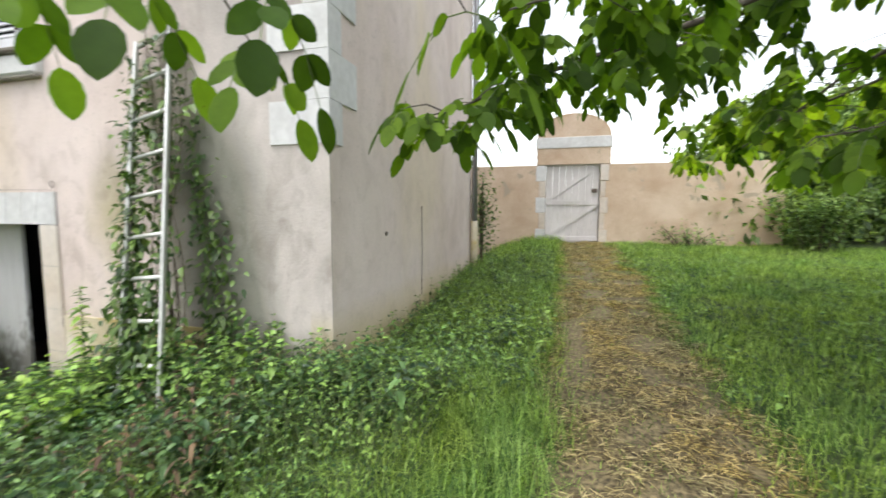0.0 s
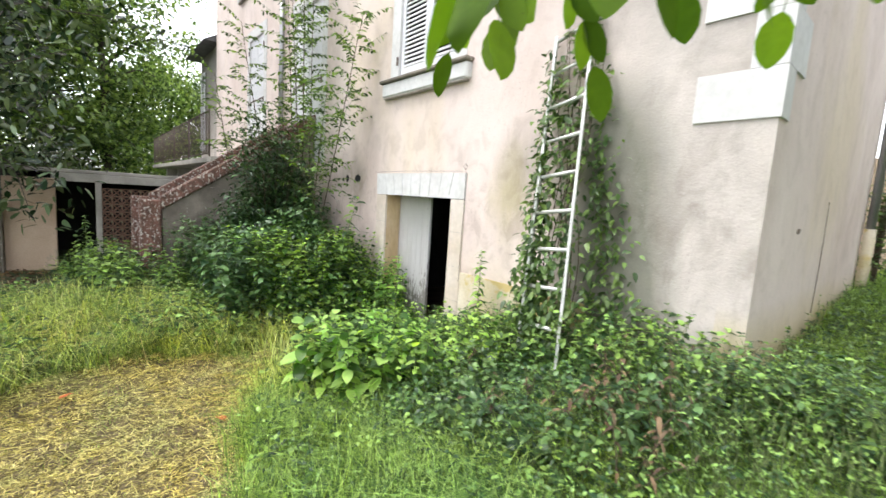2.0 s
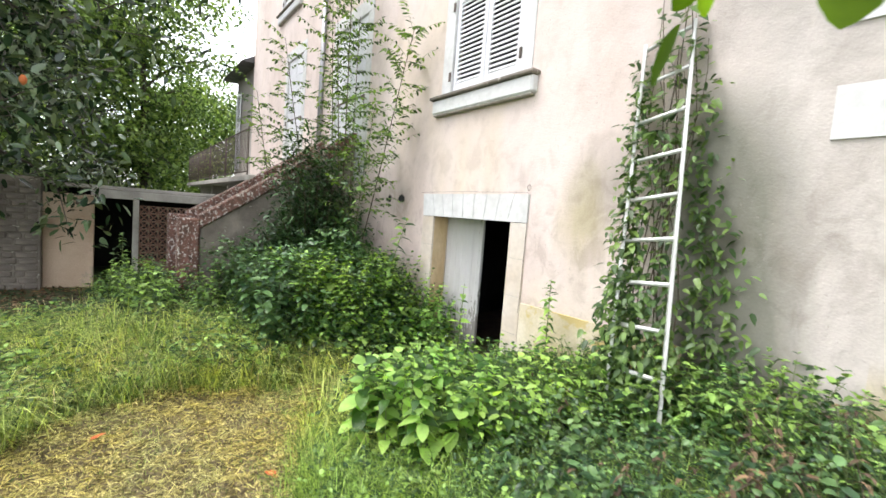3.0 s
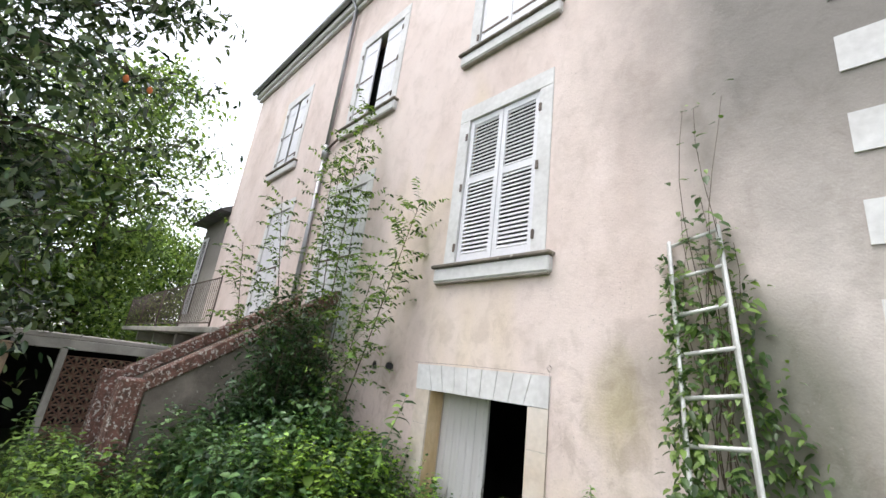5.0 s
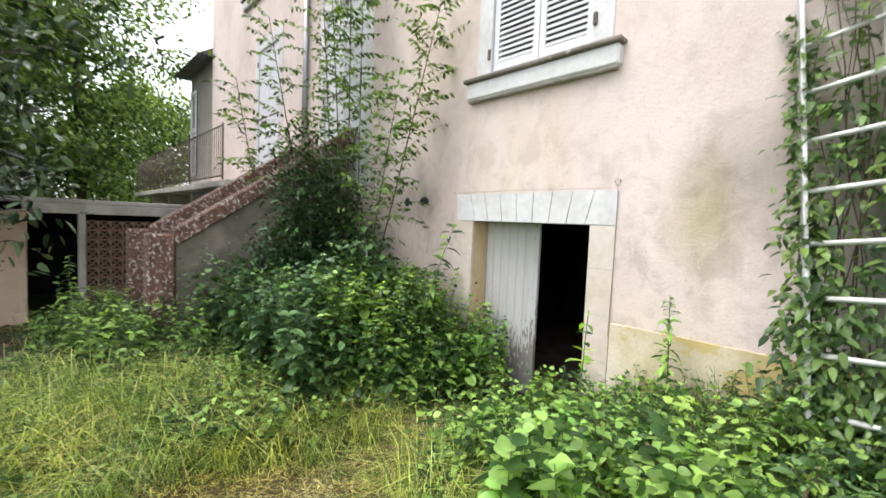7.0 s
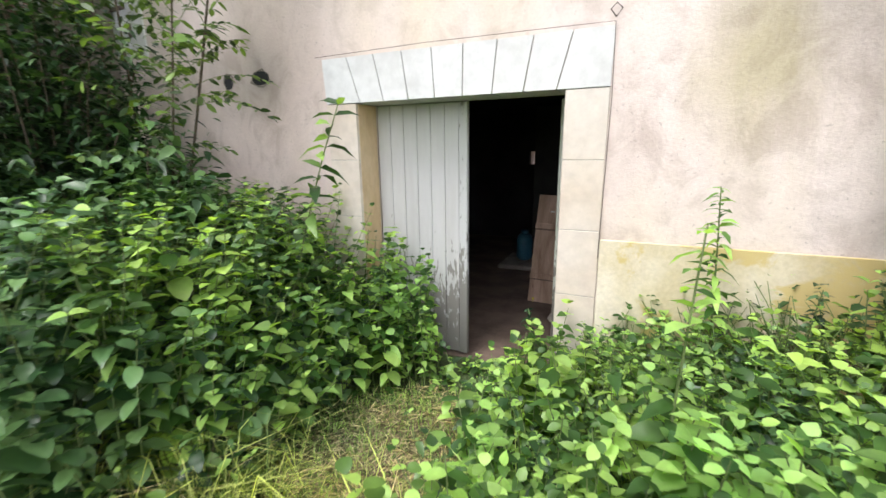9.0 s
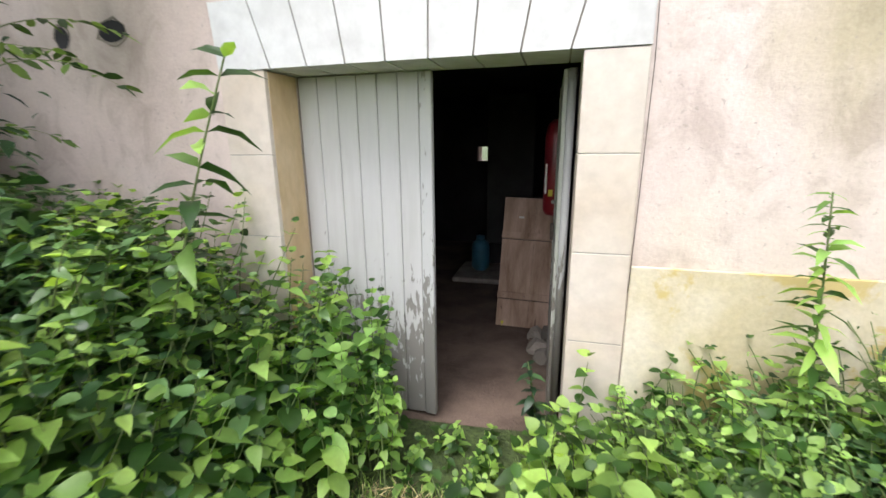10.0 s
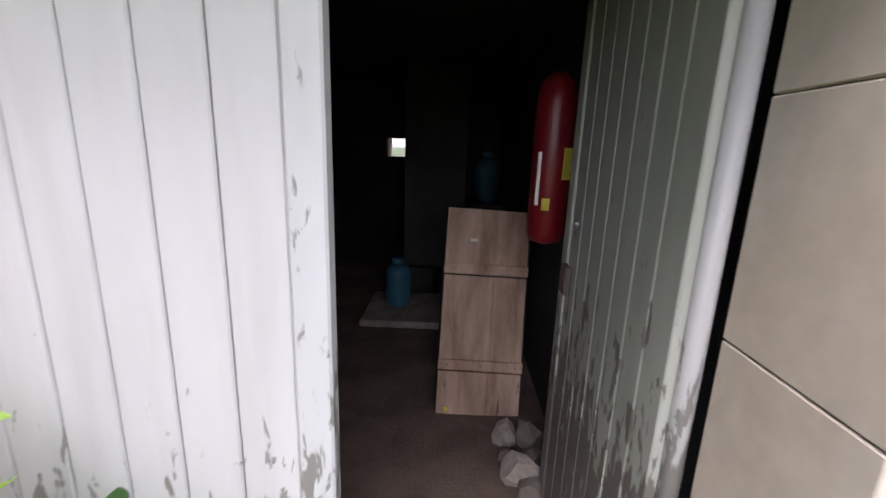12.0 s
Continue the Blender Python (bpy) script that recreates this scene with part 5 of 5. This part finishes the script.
litter(34, 6000, (-6.6, -4.8, 0.7, 2.7), lambda x, y: not off_path(x, y, 0.14), 0.03, 0.13, 0.0035, [STRAW], "brown hay on the trodden ground by the door", "cut_hay", 0.04)
litter(30, 5000, (-13.5, -8.6, -5.5, -0.9), lambda x, y: True, 0.05, 0.11, 0.05, [DEAD], "brown dead leaves under the magnolia", "leaf_litter", 0.02)


def fallen_leaf(x, y, turn, label):
    c = Cloud(int(turn) + 900)
    c.broad(np.array([0, 0, 0.0]), np.array([1.0, 0, 0.1]), np.array([0.1, 0.2, 1.0]), 0.12, 0.07, 0, 0.15, 0.1, 0.02)
    ob = c.build("fallen_leaf", [ORANGE], None, label, "leaf")
    ob.location, ob.rotation_euler = (x, y, ground_z(x, y) + 0.05), (0, 0, radians(turn))


fallen_leaf(-4.33, 0.19, 20, "curled orange dead leaf lying on the mown hay")
fallen_leaf(-5.5, -0.75, 130, "curled orange dead leaf lying on the mown hay")


def single_weed(name, label, foot, lean, h, pairs, leaf, wide, seed, mat):
    """One tall weed on its own, with a stem and opposite leaves."""
    b, c = Cloud(seed), Cloud(seed + 500)
    r = c.r
    t = np.linspace(0, 1, 8)[:, None]
    ln = t * np.array([0, 0, h]) + np.array([*lean, 0]) * t ** 1.6
    b.stem(ln, 0.008, 0.003, 0, 5)
    for k in range(pairs * 2):
        f = 0.2 + 0.8 * (k + 0.5) / (pairs * 2)
        p = np.array([np.interp(f, t[:, 0], ln[:, i]) for i in range(3)])
        for side in (0, math.pi):
            a = k * 2.0 + side + r.uniform(-0.5, 0.5)
            s = leaf * (1.1 - 0.65 * f) * r.uniform(0.55, 1.2)
            c.leaves(p, np.array([math.cos(a), math.sin(a), r.uniform(-0.1, 0.7)]), np.array([0, 0, 1.0]) + r.normal(0, 0.3, 3), s, s * wide, 0, 0.12, r.uniform(0.2, 0.7))
    ob = thing(name, label, "weed", (*foot, ground_z(*foot)))
    b.build("stem", [STEM], ob)
    c.build("foliage", [mat], ob)


single_weed("tall_weed", "tall narrow-leaved weed standing before the plinth", (-4.12, 2.72), (-0.05, 0.05), 1.28, 24, 0.20, 0.34, 301, NETTLE)
single_weed("tall_weed", "tall broad-leaved weed beside the mown strip", (-4.38, 1.8), (0.04, 0.0), 1.25, 8, 0.19, 0.55, 307, NETTLE)
single_weed("tall_weed", "tall weed stem leaning across the door jamb", (-6.62, 2.2), (0.5, 0.1), 1.9, 13, 0.30, 0.42, 302, WEED)
single_weed("tall_weed", "leafy weed by the yellowed plinth", (-3.75, 2.75), (0.05, 0.0), 0.72, 12, 0.13, 0.5, 303, BUSH)
single_weed("tall_weed", "leafy weed by the yellowed plinth", (-3.45, 2.78), (0.0, 0.02), 0.85, 13, 0.13, 0.5, 304, BUSH)
single_weed("tall_weed", "pale weed standing before the annex doorway", (-10.8, -0.55), (0.1, 0.0), 1.25, 12, 0.2, 0.35, 305, WEED)
single_weed("tall_weed", "leafy sprig growing in the cellar doorway", (-5.1, 3.02), (-0.06, -0.05), 0.55, 7, 0.13, 0.6, 306, BUSH)


def tree(name, label, at, h, crown, n_leaf, leaf, mat, seed, trunk_r, limbs=14, rich=False, wide=0.45, droop=0.2, clump=0.55, low=0.25):
    """A tapered trunk with limbs, and a crown of leaf clumps held at the limbs' twigs. crown: (x, y, z) radii."""
    c, b = Cloud(seed), Cloud(seed + 500)
    r = c.r
    base = np.array([at[0], at[1], at[2]])
    top = base + np.array([r.uniform(-0.4, 0.4), r.uniform(-0.4, 0.4), h * 0.92])
    t = np.linspace(0, 1, 9)[:, None]
    line = base + (top - base) * t + np.column_stack([np.sin(t[:, 0] * 5 + seed), np.cos(t[:, 0] * 4), np.zeros(9)]) * 0.12 * t
    b.stem(line, trunk_r, trunk_r * 0.15, 0, 10)
    centre = base + np.array([0, 0, h * (low + 1) / 2])
    tips = []
    for k in range(limbs):
        f = low * 0.7 + (0.95 - low * 0.7) * (k + r.uniform(0, 0.8)) / limbs
        p0 = base + (top - base) * f
        a = k * 2.4 + r.uniform(-0.5, 0.5)
        zf = min(1.0, max(-1.0, (p0[2] + 0.5 - centre[2]) / crown[2]))
        reach = math.sqrt(max(0.1, 1 - zf * zf)) * r.uniform(0.75, 1.05)
        p1 = np.array([p0[0] + math.cos(a) * crown[0] * reach, p0[1] + math.sin(a) * crown[1] * reach, p0[2] + h * r.uniform(0.0, 0.12)])
        tt = np.linspace(0, 1, 6)[:, None]
        ln = p0 + (p1 - p0) * tt + np.column_stack([np.zeros(6), np.zeros(6), 0.12 * h * np.sin(tt[:, 0] * math.pi) * 0.4])
        b.stem(ln, trunk_r * 0.38 * (1 - 0.6 * f), 0.012, 0, 6)
        for q in range(9):
            s = r.uniform(0.35, 1.0)
            o = p0 + (p1 - p0) * s
            e = o + r.normal(0, 1, 3) * np.array([crown[0], crown[1], crown[2] * 0.5]) * 0.22
            b.stem(np.array([o, (o + e) / 2 + np.array([0, 0, 0.1]), e]), 0.014, 0.005, 0, 4)
            tips += [e, (o + e) / 2]
    tips = np.array(tips)
    pick = r.integers(0, len(tips), n_leaf)
    pos = tips[pick] + r.normal(0, clump, (n_leaf, 3)) * np.array([1, 1, 0.75])
    d = r.normal(0, 1, (n_leaf, 3)) + np.array([0, 0, 0.1])
    up = r.normal(0, 0.5, (n_leaf, 3)) + np.array([0, 0, 1])
    ls = leaf * r.uniform(0.6, 1.25, n_leaf)
    c.leaves(pos, d, up, ls, ls * wide, 0, 0.12, droop, rich)
    ob = thing(name, label, "tree", tuple(at))
    b.build("trunk", [BARK], ob, at=at)
    c.build("crown", [mat], ob, at=at)
    return ob


# evergreen magnolia over the annex, with orange seed cones
mag = tree("magnolia_tree", "large evergreen magnolia with glossy dark leaves and orange cones", (-12.2, -3.3, -0.55), 10.5, (3.2, 3.3, 4.9), 21000, 0.22, MAGNOLIA, 31, 0.2, 34, True, 0.42, 0.12, 0.3, 0.24)
rm = np.random.default_rng(5)
for k in range(9):
    cone = lathe([(0.01, -0.07), (0.04, -0.03), (0.045, 0.02), (0.02, 0.07)], 8)
    o = part("seed_cone", cone, ORANGE, mag, "orange seed cone")
    a, zz = rm.uniform(-0.9, 1.2), rm.uniform(2.2, 7.0)
    o.location = (2.55 * math.cos(a), 2.9 * math.sin(a) + 0.3, zz)

# lighter trees behind
for k, (x, y, h, rx) in enumerate(((-24, -1.8, 9.5, 3.2), (-21, -9, 11, 3.8), (-30, 3.5, 9, 3.4), (-29, -6, 13, 4.2), (-18, -14, 11, 4.0), (-24, 0.3, 15, 3.3))):
    tree("broadleaf_tree", "light green broadleaf tree with a loose crown", (x, y, -0.6), h, (rx, rx, h * 0.42), 20000, 0.22, FAR_LEAF, 41 + k, 0.2, 26, False, 0.6, 0.2, 0.42, 0.12)
for k, (x, y, h, rx) in enumerate(((7.5, 14.5, 4.2, 2.2), (11.5, 13.0, 5, 2.8), (5.2, 13.6, 3.6, 1.5), (16, 15, 7, 3.4), (19, 8, 7, 3.4))):
    tree("broadleaf_tree", "pale green garden tree beyond the lawn", (x, y, 0.5), h, (rx, rx, h * 0.42), 14000, 0.24, FAR_LEAF, 61 + k, 0.12, 16, False, 0.55, 0.2, 0.5, 0.1)


def leafy_bush(name, label, at, size, n, leaf, mat, seed, wide=0.4, stems=26, cat="bush"):
    """Many stems from one foot, hung with leaves in layers."""
    c, b = Cloud(seed), Cloud(seed + 500)
    r = c.r
    tips = []
    for k in range(stems):
        a, m = r.uniform(0, 6.283), math.sqrt(r.uniform(0, 1))
        e = np.array([math.cos(a) * m * size[0], math.sin(a) * m * size[1], size[2] * r.uniform(0.4, 1.0) * (1 - 0.35 * m * m)])
        p0 = np.array([math.cos(a) * m * size[0] * 0.35, math.sin(a) * m * size[1] * 0.35, 0])
        tt = np.linspace(0, 1, 7)[:, None]
        ln = p0 + (e - p0) * tt + np.array([0, 0, 0.12 * size[2]]) * np.sin(tt * math.pi)
        b.stem(ln, 0.012, 0.004, 0, 4)
        tips.append(ln[1:])
    tips = np.concatenate(tips)
    pos = tips[r.integers(0, len(tips), n)] + r.normal(0, 0.13, (n, 3))
    pos[:, 2] = np.maximum(pos[:, 2], 0.02)
    an = r.uniform(0, 6.283, n)
    d = np.stack([np.cos(an), np.sin(an), r.normal(-0.05, 0.35, n)], 1)
    up = np.tile([0, 0, 1.0], (n, 1)) + r.normal(0, 0.3, (n, 3))
    ls = leaf * r.uniform(0.6, 1.25, n)
    c.leaves(pos, d, up, ls, ls * wide, 0, 0.14, 0.3)
    ob = thing(name, label, cat, at)
    b.build("branchwork", [TWIG], ob)
    c.build("foliage", [mat], ob)
    return ob


leafy_bush("dark_shrub", "dense dark green shrub against the stair wall", (-8.55, 1.95, ground_z(-8.5, 2.0)), (0.6, 0.9, 3.15), 14000, 0.10, BUSH, 81, 0.42, 60)
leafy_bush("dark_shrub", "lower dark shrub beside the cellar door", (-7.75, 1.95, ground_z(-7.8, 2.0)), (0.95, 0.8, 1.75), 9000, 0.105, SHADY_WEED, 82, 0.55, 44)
leafy_bush("wall_shrub", "low sparse yellow-green shrub growing against the garden wall", (3.1, 11.6, 0.6), (0.9, 0.25, 0.7), 420, 0.09, FAR_LEAF, 83, 0.5, 26)
leafy_bush("wall_shrub", "yellow-green shrub hanging over the garden wall", (5.5, 11.2, 0.6), (1.1, 0.6, 1.9), 3600, 0.10, FAR_LEAF, 84, 0.5, 26)
leafy_bush("ivy_clump", "dark ivy climbing the back corner by the downpipe", (-1.56, 8.66, 0.45), (0.06, 0.12, 2.1), 800, 0.065, IVY, 85, 0.85, 14, "ivy")


def sapling(at, h, lean, seed, leafed):
    """A thin sapling with pinnate leaves towards its top."""
    c, b = Cloud(seed), Cloud(seed + 500)
    r = c.r
    tt = np.linspace(0, 1, 9)[:, None]
    ln = tt * np.array([lean[0], lean[1], h]) + np.column_stack([np.sin(tt[:, 0] * 4) * 0.05, np.cos(tt[:, 0] * 3) * 0.04, np.zeros(9)])
    b.stem(ln, 0.013, 0.004, 0, 6)
    for k in range(int(leafed * 1.9)):
        f = 0.42 + 0.58 * (k + 0.5) / int(leafed * 1.9)
        p = np.array([np.interp(f, tt[:, 0], ln[:, i]) for i in range(3)])
        a = k * 2.4 + r.uniform(-0.6, 0.6)
        L = r.uniform(0.3, 0.6)
        s = np.linspace(0, 1, 9)[:, None]
        rach = p + s * L * np.array([math.cos(a), math.sin(a), r.uniform(0.2, 1.3)]) - np.array([0, 0, 1.0]) * r.uniform(0.2, 0.7) * L * s * s + np.array([math.sin(a), -math.cos(a), 0]) * r.normal(0, 0.12) * L * s * s
        c.stem(rach, 0.003, 0.001, 1, 3)
        for q in range(1, 9):
            for side in (-1, 1):
                if r.uniform() < 0.08:
                    continue
                d = np.array([math.cos(a + side * 1.1), math.sin(a + side * 1.1), -0.25])
                c.leaves(rach[q], d + r.normal(0, 0.25, 3), np.array([0, 0, 1.0]) + r.normal(0, 0.4, 3), r.uniform(0.065, 0.105), r.uniform(0.034, 0.05), 0, 0.08, 0.15, True, (0.3, 0.7))
        c.leaves(rach[-1], rach[-1] - rach[-2], np.array([0, 0, 1.0]), 0.08, 0.03, 0, 0.1, 0.2)
    ob = thing("sapling", "thin sapling with feathery pinnate leaves by the stair", "sapling", at, "saplings by the stair")
    b.build("stem", [TWIG], ob)
    c.build("foliage", [ASH, STEM], ob)


gz = ground_z(-8.6, 2.3)
for k, (x, y, h, lx, ly, n) in enumerate(((-9.0, 2.5, 6.3, -0.7, 0.1, 20), (-8.9, 2.6, 6.0, -0.3, -0.1, 22), (-8.75, 2.5, 6.9, 0.15, 0.0, 26), (-8.5, 2.5, 5.2, 0.1, 0.1, 13), (-8.3, 2.4, 4.6, 1.5, 0.3, 26), (-8.2, 2.3, 3.4, 1.1, 0.0, 18), (-8.8, 2.2, 5.0, -1.0, -0.4, 18), (-9.1, 1.7, 4.0, -0.9, -0.3, 18))):
    sapling((x, y, gz), h, (lx, ly), 101 + k, n)


def build_creeper():
    """A creeper climbing the ladder: foliage along the rails, thick at the foot, thin shoots above."""
    c, b = Cloud(91), Cloud(92)
    r = c.r
    at = (-3.0, 2.7, 0.0)
    for k in range(2500):
        f = r.beta(0.85, 1.7)
        pick = r.uniform()
        side = -0.05 if pick < 0.5 else (r.uniform(0.0, 1.0) if pick < 0.78 else 1.12)
        p = np.array(LAD_L0.lerp(LAD_L1, f).lerp(LAD_R0.lerp(LAD_R1, f), side))
        spread = 0.04 + (0.13 if side > 1 else 0.06) * (1 - f)
        p = p + np.array([r.normal(0.05 * (1 - f), spread), r.normal(0.03 if side < 0 else 0.08, 0.05), r.normal(0, 0.05)])
        p[1] = r.uniform(2.93, 2.975) if side > 1 else min(p[1], 2.97)
        p[2] = max(p[2], 0.0)
        d = np.array([r.normal(0, 0.8), r.normal(-0.5, 0.4), r.normal(-0.4, 0.35)])
        s = r.uniform(0.045, 0.09)
        c.leaves(p, d, np.array([0, -0.5, 1.0]) + r.normal(0, 0.3, 3), s, s * 0.6, 0, 0.12, 0.3)
    for k in range(12):
        x0 = r.uniform(-3.3, -2.9)
        tt = np.linspace(0, 1, 12)[:, None]
        top = r.uniform(2.6, 3.3) if k < 9 else r.uniform(3.6, 4.3)
        ln = np.array([x0, 2.7, 0.1]) + tt * np.array([-3.3 - x0 + r.uniform(-0.2, 0.28), 0.26, top]) + np.column_stack([0.06 * np.sin(tt[:, 0] * 9 + k), np.zeros(12), np.zeros(12)])
        ln[:, 1] = np.minimum(ln[:, 1], 2.975)
        b.stem(ln, 0.006, 0.002, 0, 4)
        for q in range(7, 12):
            for z in range(2 if ln[q][2] > 3.0 else 3):
                s = r.uniform(0.05, 0.12)
                c.leaves(ln[q] + r.normal(0, 0.05, 3) * np.array([1, 0.2, 1]) - np.array([0, 0.02, 0]), np.array([r.normal(0, 1), -0.5, r.normal(-0.2, 0.4)]), np.array([0, -0.6, 1.0]), s, s * 0.6, 0, 0.12, 0.3)
    ob = thing("creeper", "leafy green creeper climbing the ladder and the wall", "creeper", at)
    b.build("vine", [TWIG], ob, at=at)
    c.build("foliage", [IVY], ob, at=at)


build_creeper()


# ---- the walnut bough over the path ----
def walnut():
    """A walnut whose trunk stands off the path; its boughs reach over the walker, with compound leaves."""
    at = (3.6, 1.6, 0.08)
    b, c = Cloud(201), Cloud(202)
    r = c.r
    trunk_top = np.array([3.3, 1.7, 3.2])
    b.stem(np.array([[3.6, 1.6, 0.0], [3.55, 1.6, 0.9], [3.42, 1.66, 2.0], trunk_top]), 0.20, 0.13, 0, 12)
    b.stem(np.array([trunk_top, [3.4, 1.6, 4.6], [3.3, 1.5, 6.2]]), 0.12, 0.03, 0, 10)

    def compound(p, a, drop, L, size, n=3, backlit=0.0):
        """One compound leaf: a stalk with paired leaflets and an end leaflet."""
        s = np.linspace(0, 1, n + 2)[:, None]
        dirv = np.array([math.cos(a), math.sin(a), 0])
        ra = p + dirv * L * s * 0.85 + np.array([0, 0, -1.0]) * drop * L * s * s
        b.stem(ra, 0.003, 0.0015, 1, 4)
        kind = 1 if backlit > 0 and r.uniform(0, 1) < backlit else 0
        for q in range(1, n + 1):
            k = 0.65 + 0.35 * q / n
            for side in (-1, 1):
                aa = a + side * r.uniform(0.7, 1.15)
                d = np.array([math.cos(aa), math.sin(aa), -0.4 - 0.9 * drop * r.uniform(0.4, 1.3)])
                c.broad(ra[q], d, np.array([math.cos(a), math.sin(a), 0.7]) + r.normal(0, 0.35, 3), size * k * r.uniform(0.85, 1.1), size * k * r.uniform(0.58, 0.7), kind, 0.08, 0.10, 0.008)
        d = ra[-1] - ra[-2]
        c.broad(ra[-1], unit(d[None])[0] + np.array([0, 0, -0.3]), np.array([math.cos(a), math.sin(a), 0.7]) + r.normal(0, 0.3, 3), size * 1.2, size * 0.82, kind, 0.08, 0.10, 0.008)

    def bough(pts, r0, twigs, size, spread, leaves_each=4, from_f=0.25, backlit=0.0):
        pts = np.array(pts, float)
        t = np.linspace(0, 1, len(pts))
        tt = np.linspace(0, 1, 16)
        ln = np.column_stack([np.interp(tt, t, pts[:, i]) for i in range(3)]) + r.normal(0, 0.012, (16, 3))
        b.stem(ln, r0, 0.004, 0, 6)
        for k in range(twigs):
            f = from_f + (1 - from_f) * (k + r.uniform(0, 1)) / twigs
            p = np.array([np.interp(f, tt, ln[:, i]) for i in range(3)])
            a = r.uniform(0, 6.283)
            e = p + np.array([math.cos(a), math.sin(a), r.uniform(-0.5, 0.35)]) * spread * r.uniform(0.4, 1.0)
            b.stem(np.array([p, (p + e) / 2 + np.array([0, 0, 0.03]), e]), 0.006, 0.003, 0, 4)
            for q in range(leaves_each):
                compound(e + r.normal(0, 0.03, 3), a + (q - leaves_each / 2) * 1.1 + r.uniform(-0.3, 0.3), r.uniform(0.3, 0.9), size * r.uniform(1.3, 1.8), size, 3, backlit)
        return ln

    # boughs over the path towards the gate, and far ones over the lawn
    bough([trunk_top, (2.0, 2.6, 2.9), (0.6, 3.0, 2.62), (-0.25, 2.75, 2.28), (-0.75, 2.25, 2.0)], 0.035, 26, 0.11, 0.40, 3, 0.45)
    bough([trunk_top, (1.6, 2.2, 2.9), (0.5, 2.2, 2.6), (-0.3, 2.0, 2.4)], 0.03, 11, 0.11, 0.32, 3, 0.55)
    bough([trunk_top, (2.2, 3.6, 3.3), (1.2, 4.4, 3.1), (0.5, 4.2, 2.75)], 0.04, 32, 0.115, 0.75, 4, 0.32)
    bough([trunk_top, (3.0, 3.4, 3.2), (2.4, 4.8, 2.7), (1.9, 5.4, 2.2)], 0.04, 32, 0.115, 0.75, 4, 0.32, 0.45)
    bough([trunk_top, (3.6, 3.4, 2.9), (3.4, 5.0, 2.7), (2.8, 6.2, 2.25)], 0.04, 24, 0.115, 0.8, 4, 0.32, 0.75)
    bough([trunk_top, (3.9, 3.6, 2.7), (3.5, 5.2, 2.5), (2.9, 6.3, 2.1)], 0.03, 15, 0.12, 0.6, 4, 0.5, 0.9)
    bough([trunk_top, (3.3, 4.0, 2.9), (2.7, 6.2, 2.7), (1.9, 7.6, 2.4)], 0.03, 20, 0.12, 0.65, 4, 0.45, 0.75)
    bough([trunk_top, (4.2, 4.4, 2.7), (4.2, 6.4, 2.6), (3.7, 7.6, 2.1)], 0.04, 24, 0.12, 0.9, 4, 0.35, 0.9)
    bough([(3.42, 1.66, 2.1), (2.6, 2.2, 2.15), (2.0, 2.75, 2.0), (1.5, 3.1, 1.95)], 0.03, 14, 0.11, 0.3, 3, 0.5)
    bough([trunk_top, (4.4, 3.6, 3.6), (4.4, 5.6, 3.2), (4.6, 7.4, 2.4)], 0.05, 30, 0.12, 0.9, 4, 0.32)
    bough([trunk_top, (2.4, 2.4, 4.0), (1.2, 3.2, 3.9), (0.4, 3.8, 3.5)], 0.04, 28, 0.12, 0.8, 3, 0.32)
    bough([trunk_top, (2.8, 4.0, 4.3), (2.2, 5.6, 4.2), (1.6, 6.6, 3.7)], 0.04, 28, 0.12, 0.95, 3, 0.32)
    bough([trunk_top, (4.6, 2.0, 3.8), (6.0, 3.0, 3.7), (6.8, 4.6, 3.0)], 0.05, 20, 0.12, 0.8, 3, 0.3)
    # the high crown round the trunk, out of view, added to shade the lawn
    for k in range(8):
        a = k * 0.785 + 0.2
        reach = 2.6 + 0.5 * math.sin(k * 2.1)
        bough([(3.4, 1.6, 4.0), (3.4 + reach * 0.5 * math.cos(a), 1.6 + reach * 0.5 * math.sin(a), 5.0), (3.4 + reach * math.cos(a), 1.6 + reach * math.sin(a), 4.7)], 0.05, 44, 0.14, 1.0, 4, 0.2)
    # the low spray that hangs before the facade
    main = bough([trunk_top, (1.8, 1.2, 3.0), (0.4, 0.95, 2.55), (-0.4, 0.95, 2.2), (-1.1, 0.75, 2.1), (-1.8, 0.35, 2.06)], 0.022, 0, 0.1, 0.1)
    spray = np.random.default_rng(77)
    for px, py, pz in ((-0.92, 1.15, 1.99), (-0.72, 0.98, 2.05), (-1.0, 0.82, 2.05), (-1.2, 0.72, 2.03), (-1.5, 0.5, 2.08), (-1.72, 0.47, 1.97), (-1.85, 0.33, 1.98), (-1.32, 0.02, 1.93), (-1.5, 0.2, 1.99), (-0.3, 1.35, 2.12)):
        p = np.array([px, py, pz])
        near = main[np.argmin(np.linalg.norm(main - p, axis=1))]
        b.stem(np.array([near, (near + p) / 2 + np.array([0, 0, 0.02]), p]), 0.005, 0.003, 0, 4)
        a0 = spray.uniform(0, 6.283)
        for q in range(2):
            compound(p, a0 + q * 2.6 + spray.uniform(-0.3, 0.3), spray.uniform(0.7, 1.1), spray.uniform(0.17, 0.24), spray.uniform(0.105, 0.13), 2)
    ob = thing("walnut_tree", "walnut tree whose low leafy boughs hang over the path", "tree", at)
    b.build("trunk", [BARK, STEM], ob, at=at)
    c.build("crown", [WALNUT, LIT_WALNUT], ob, at=at)


walnut()
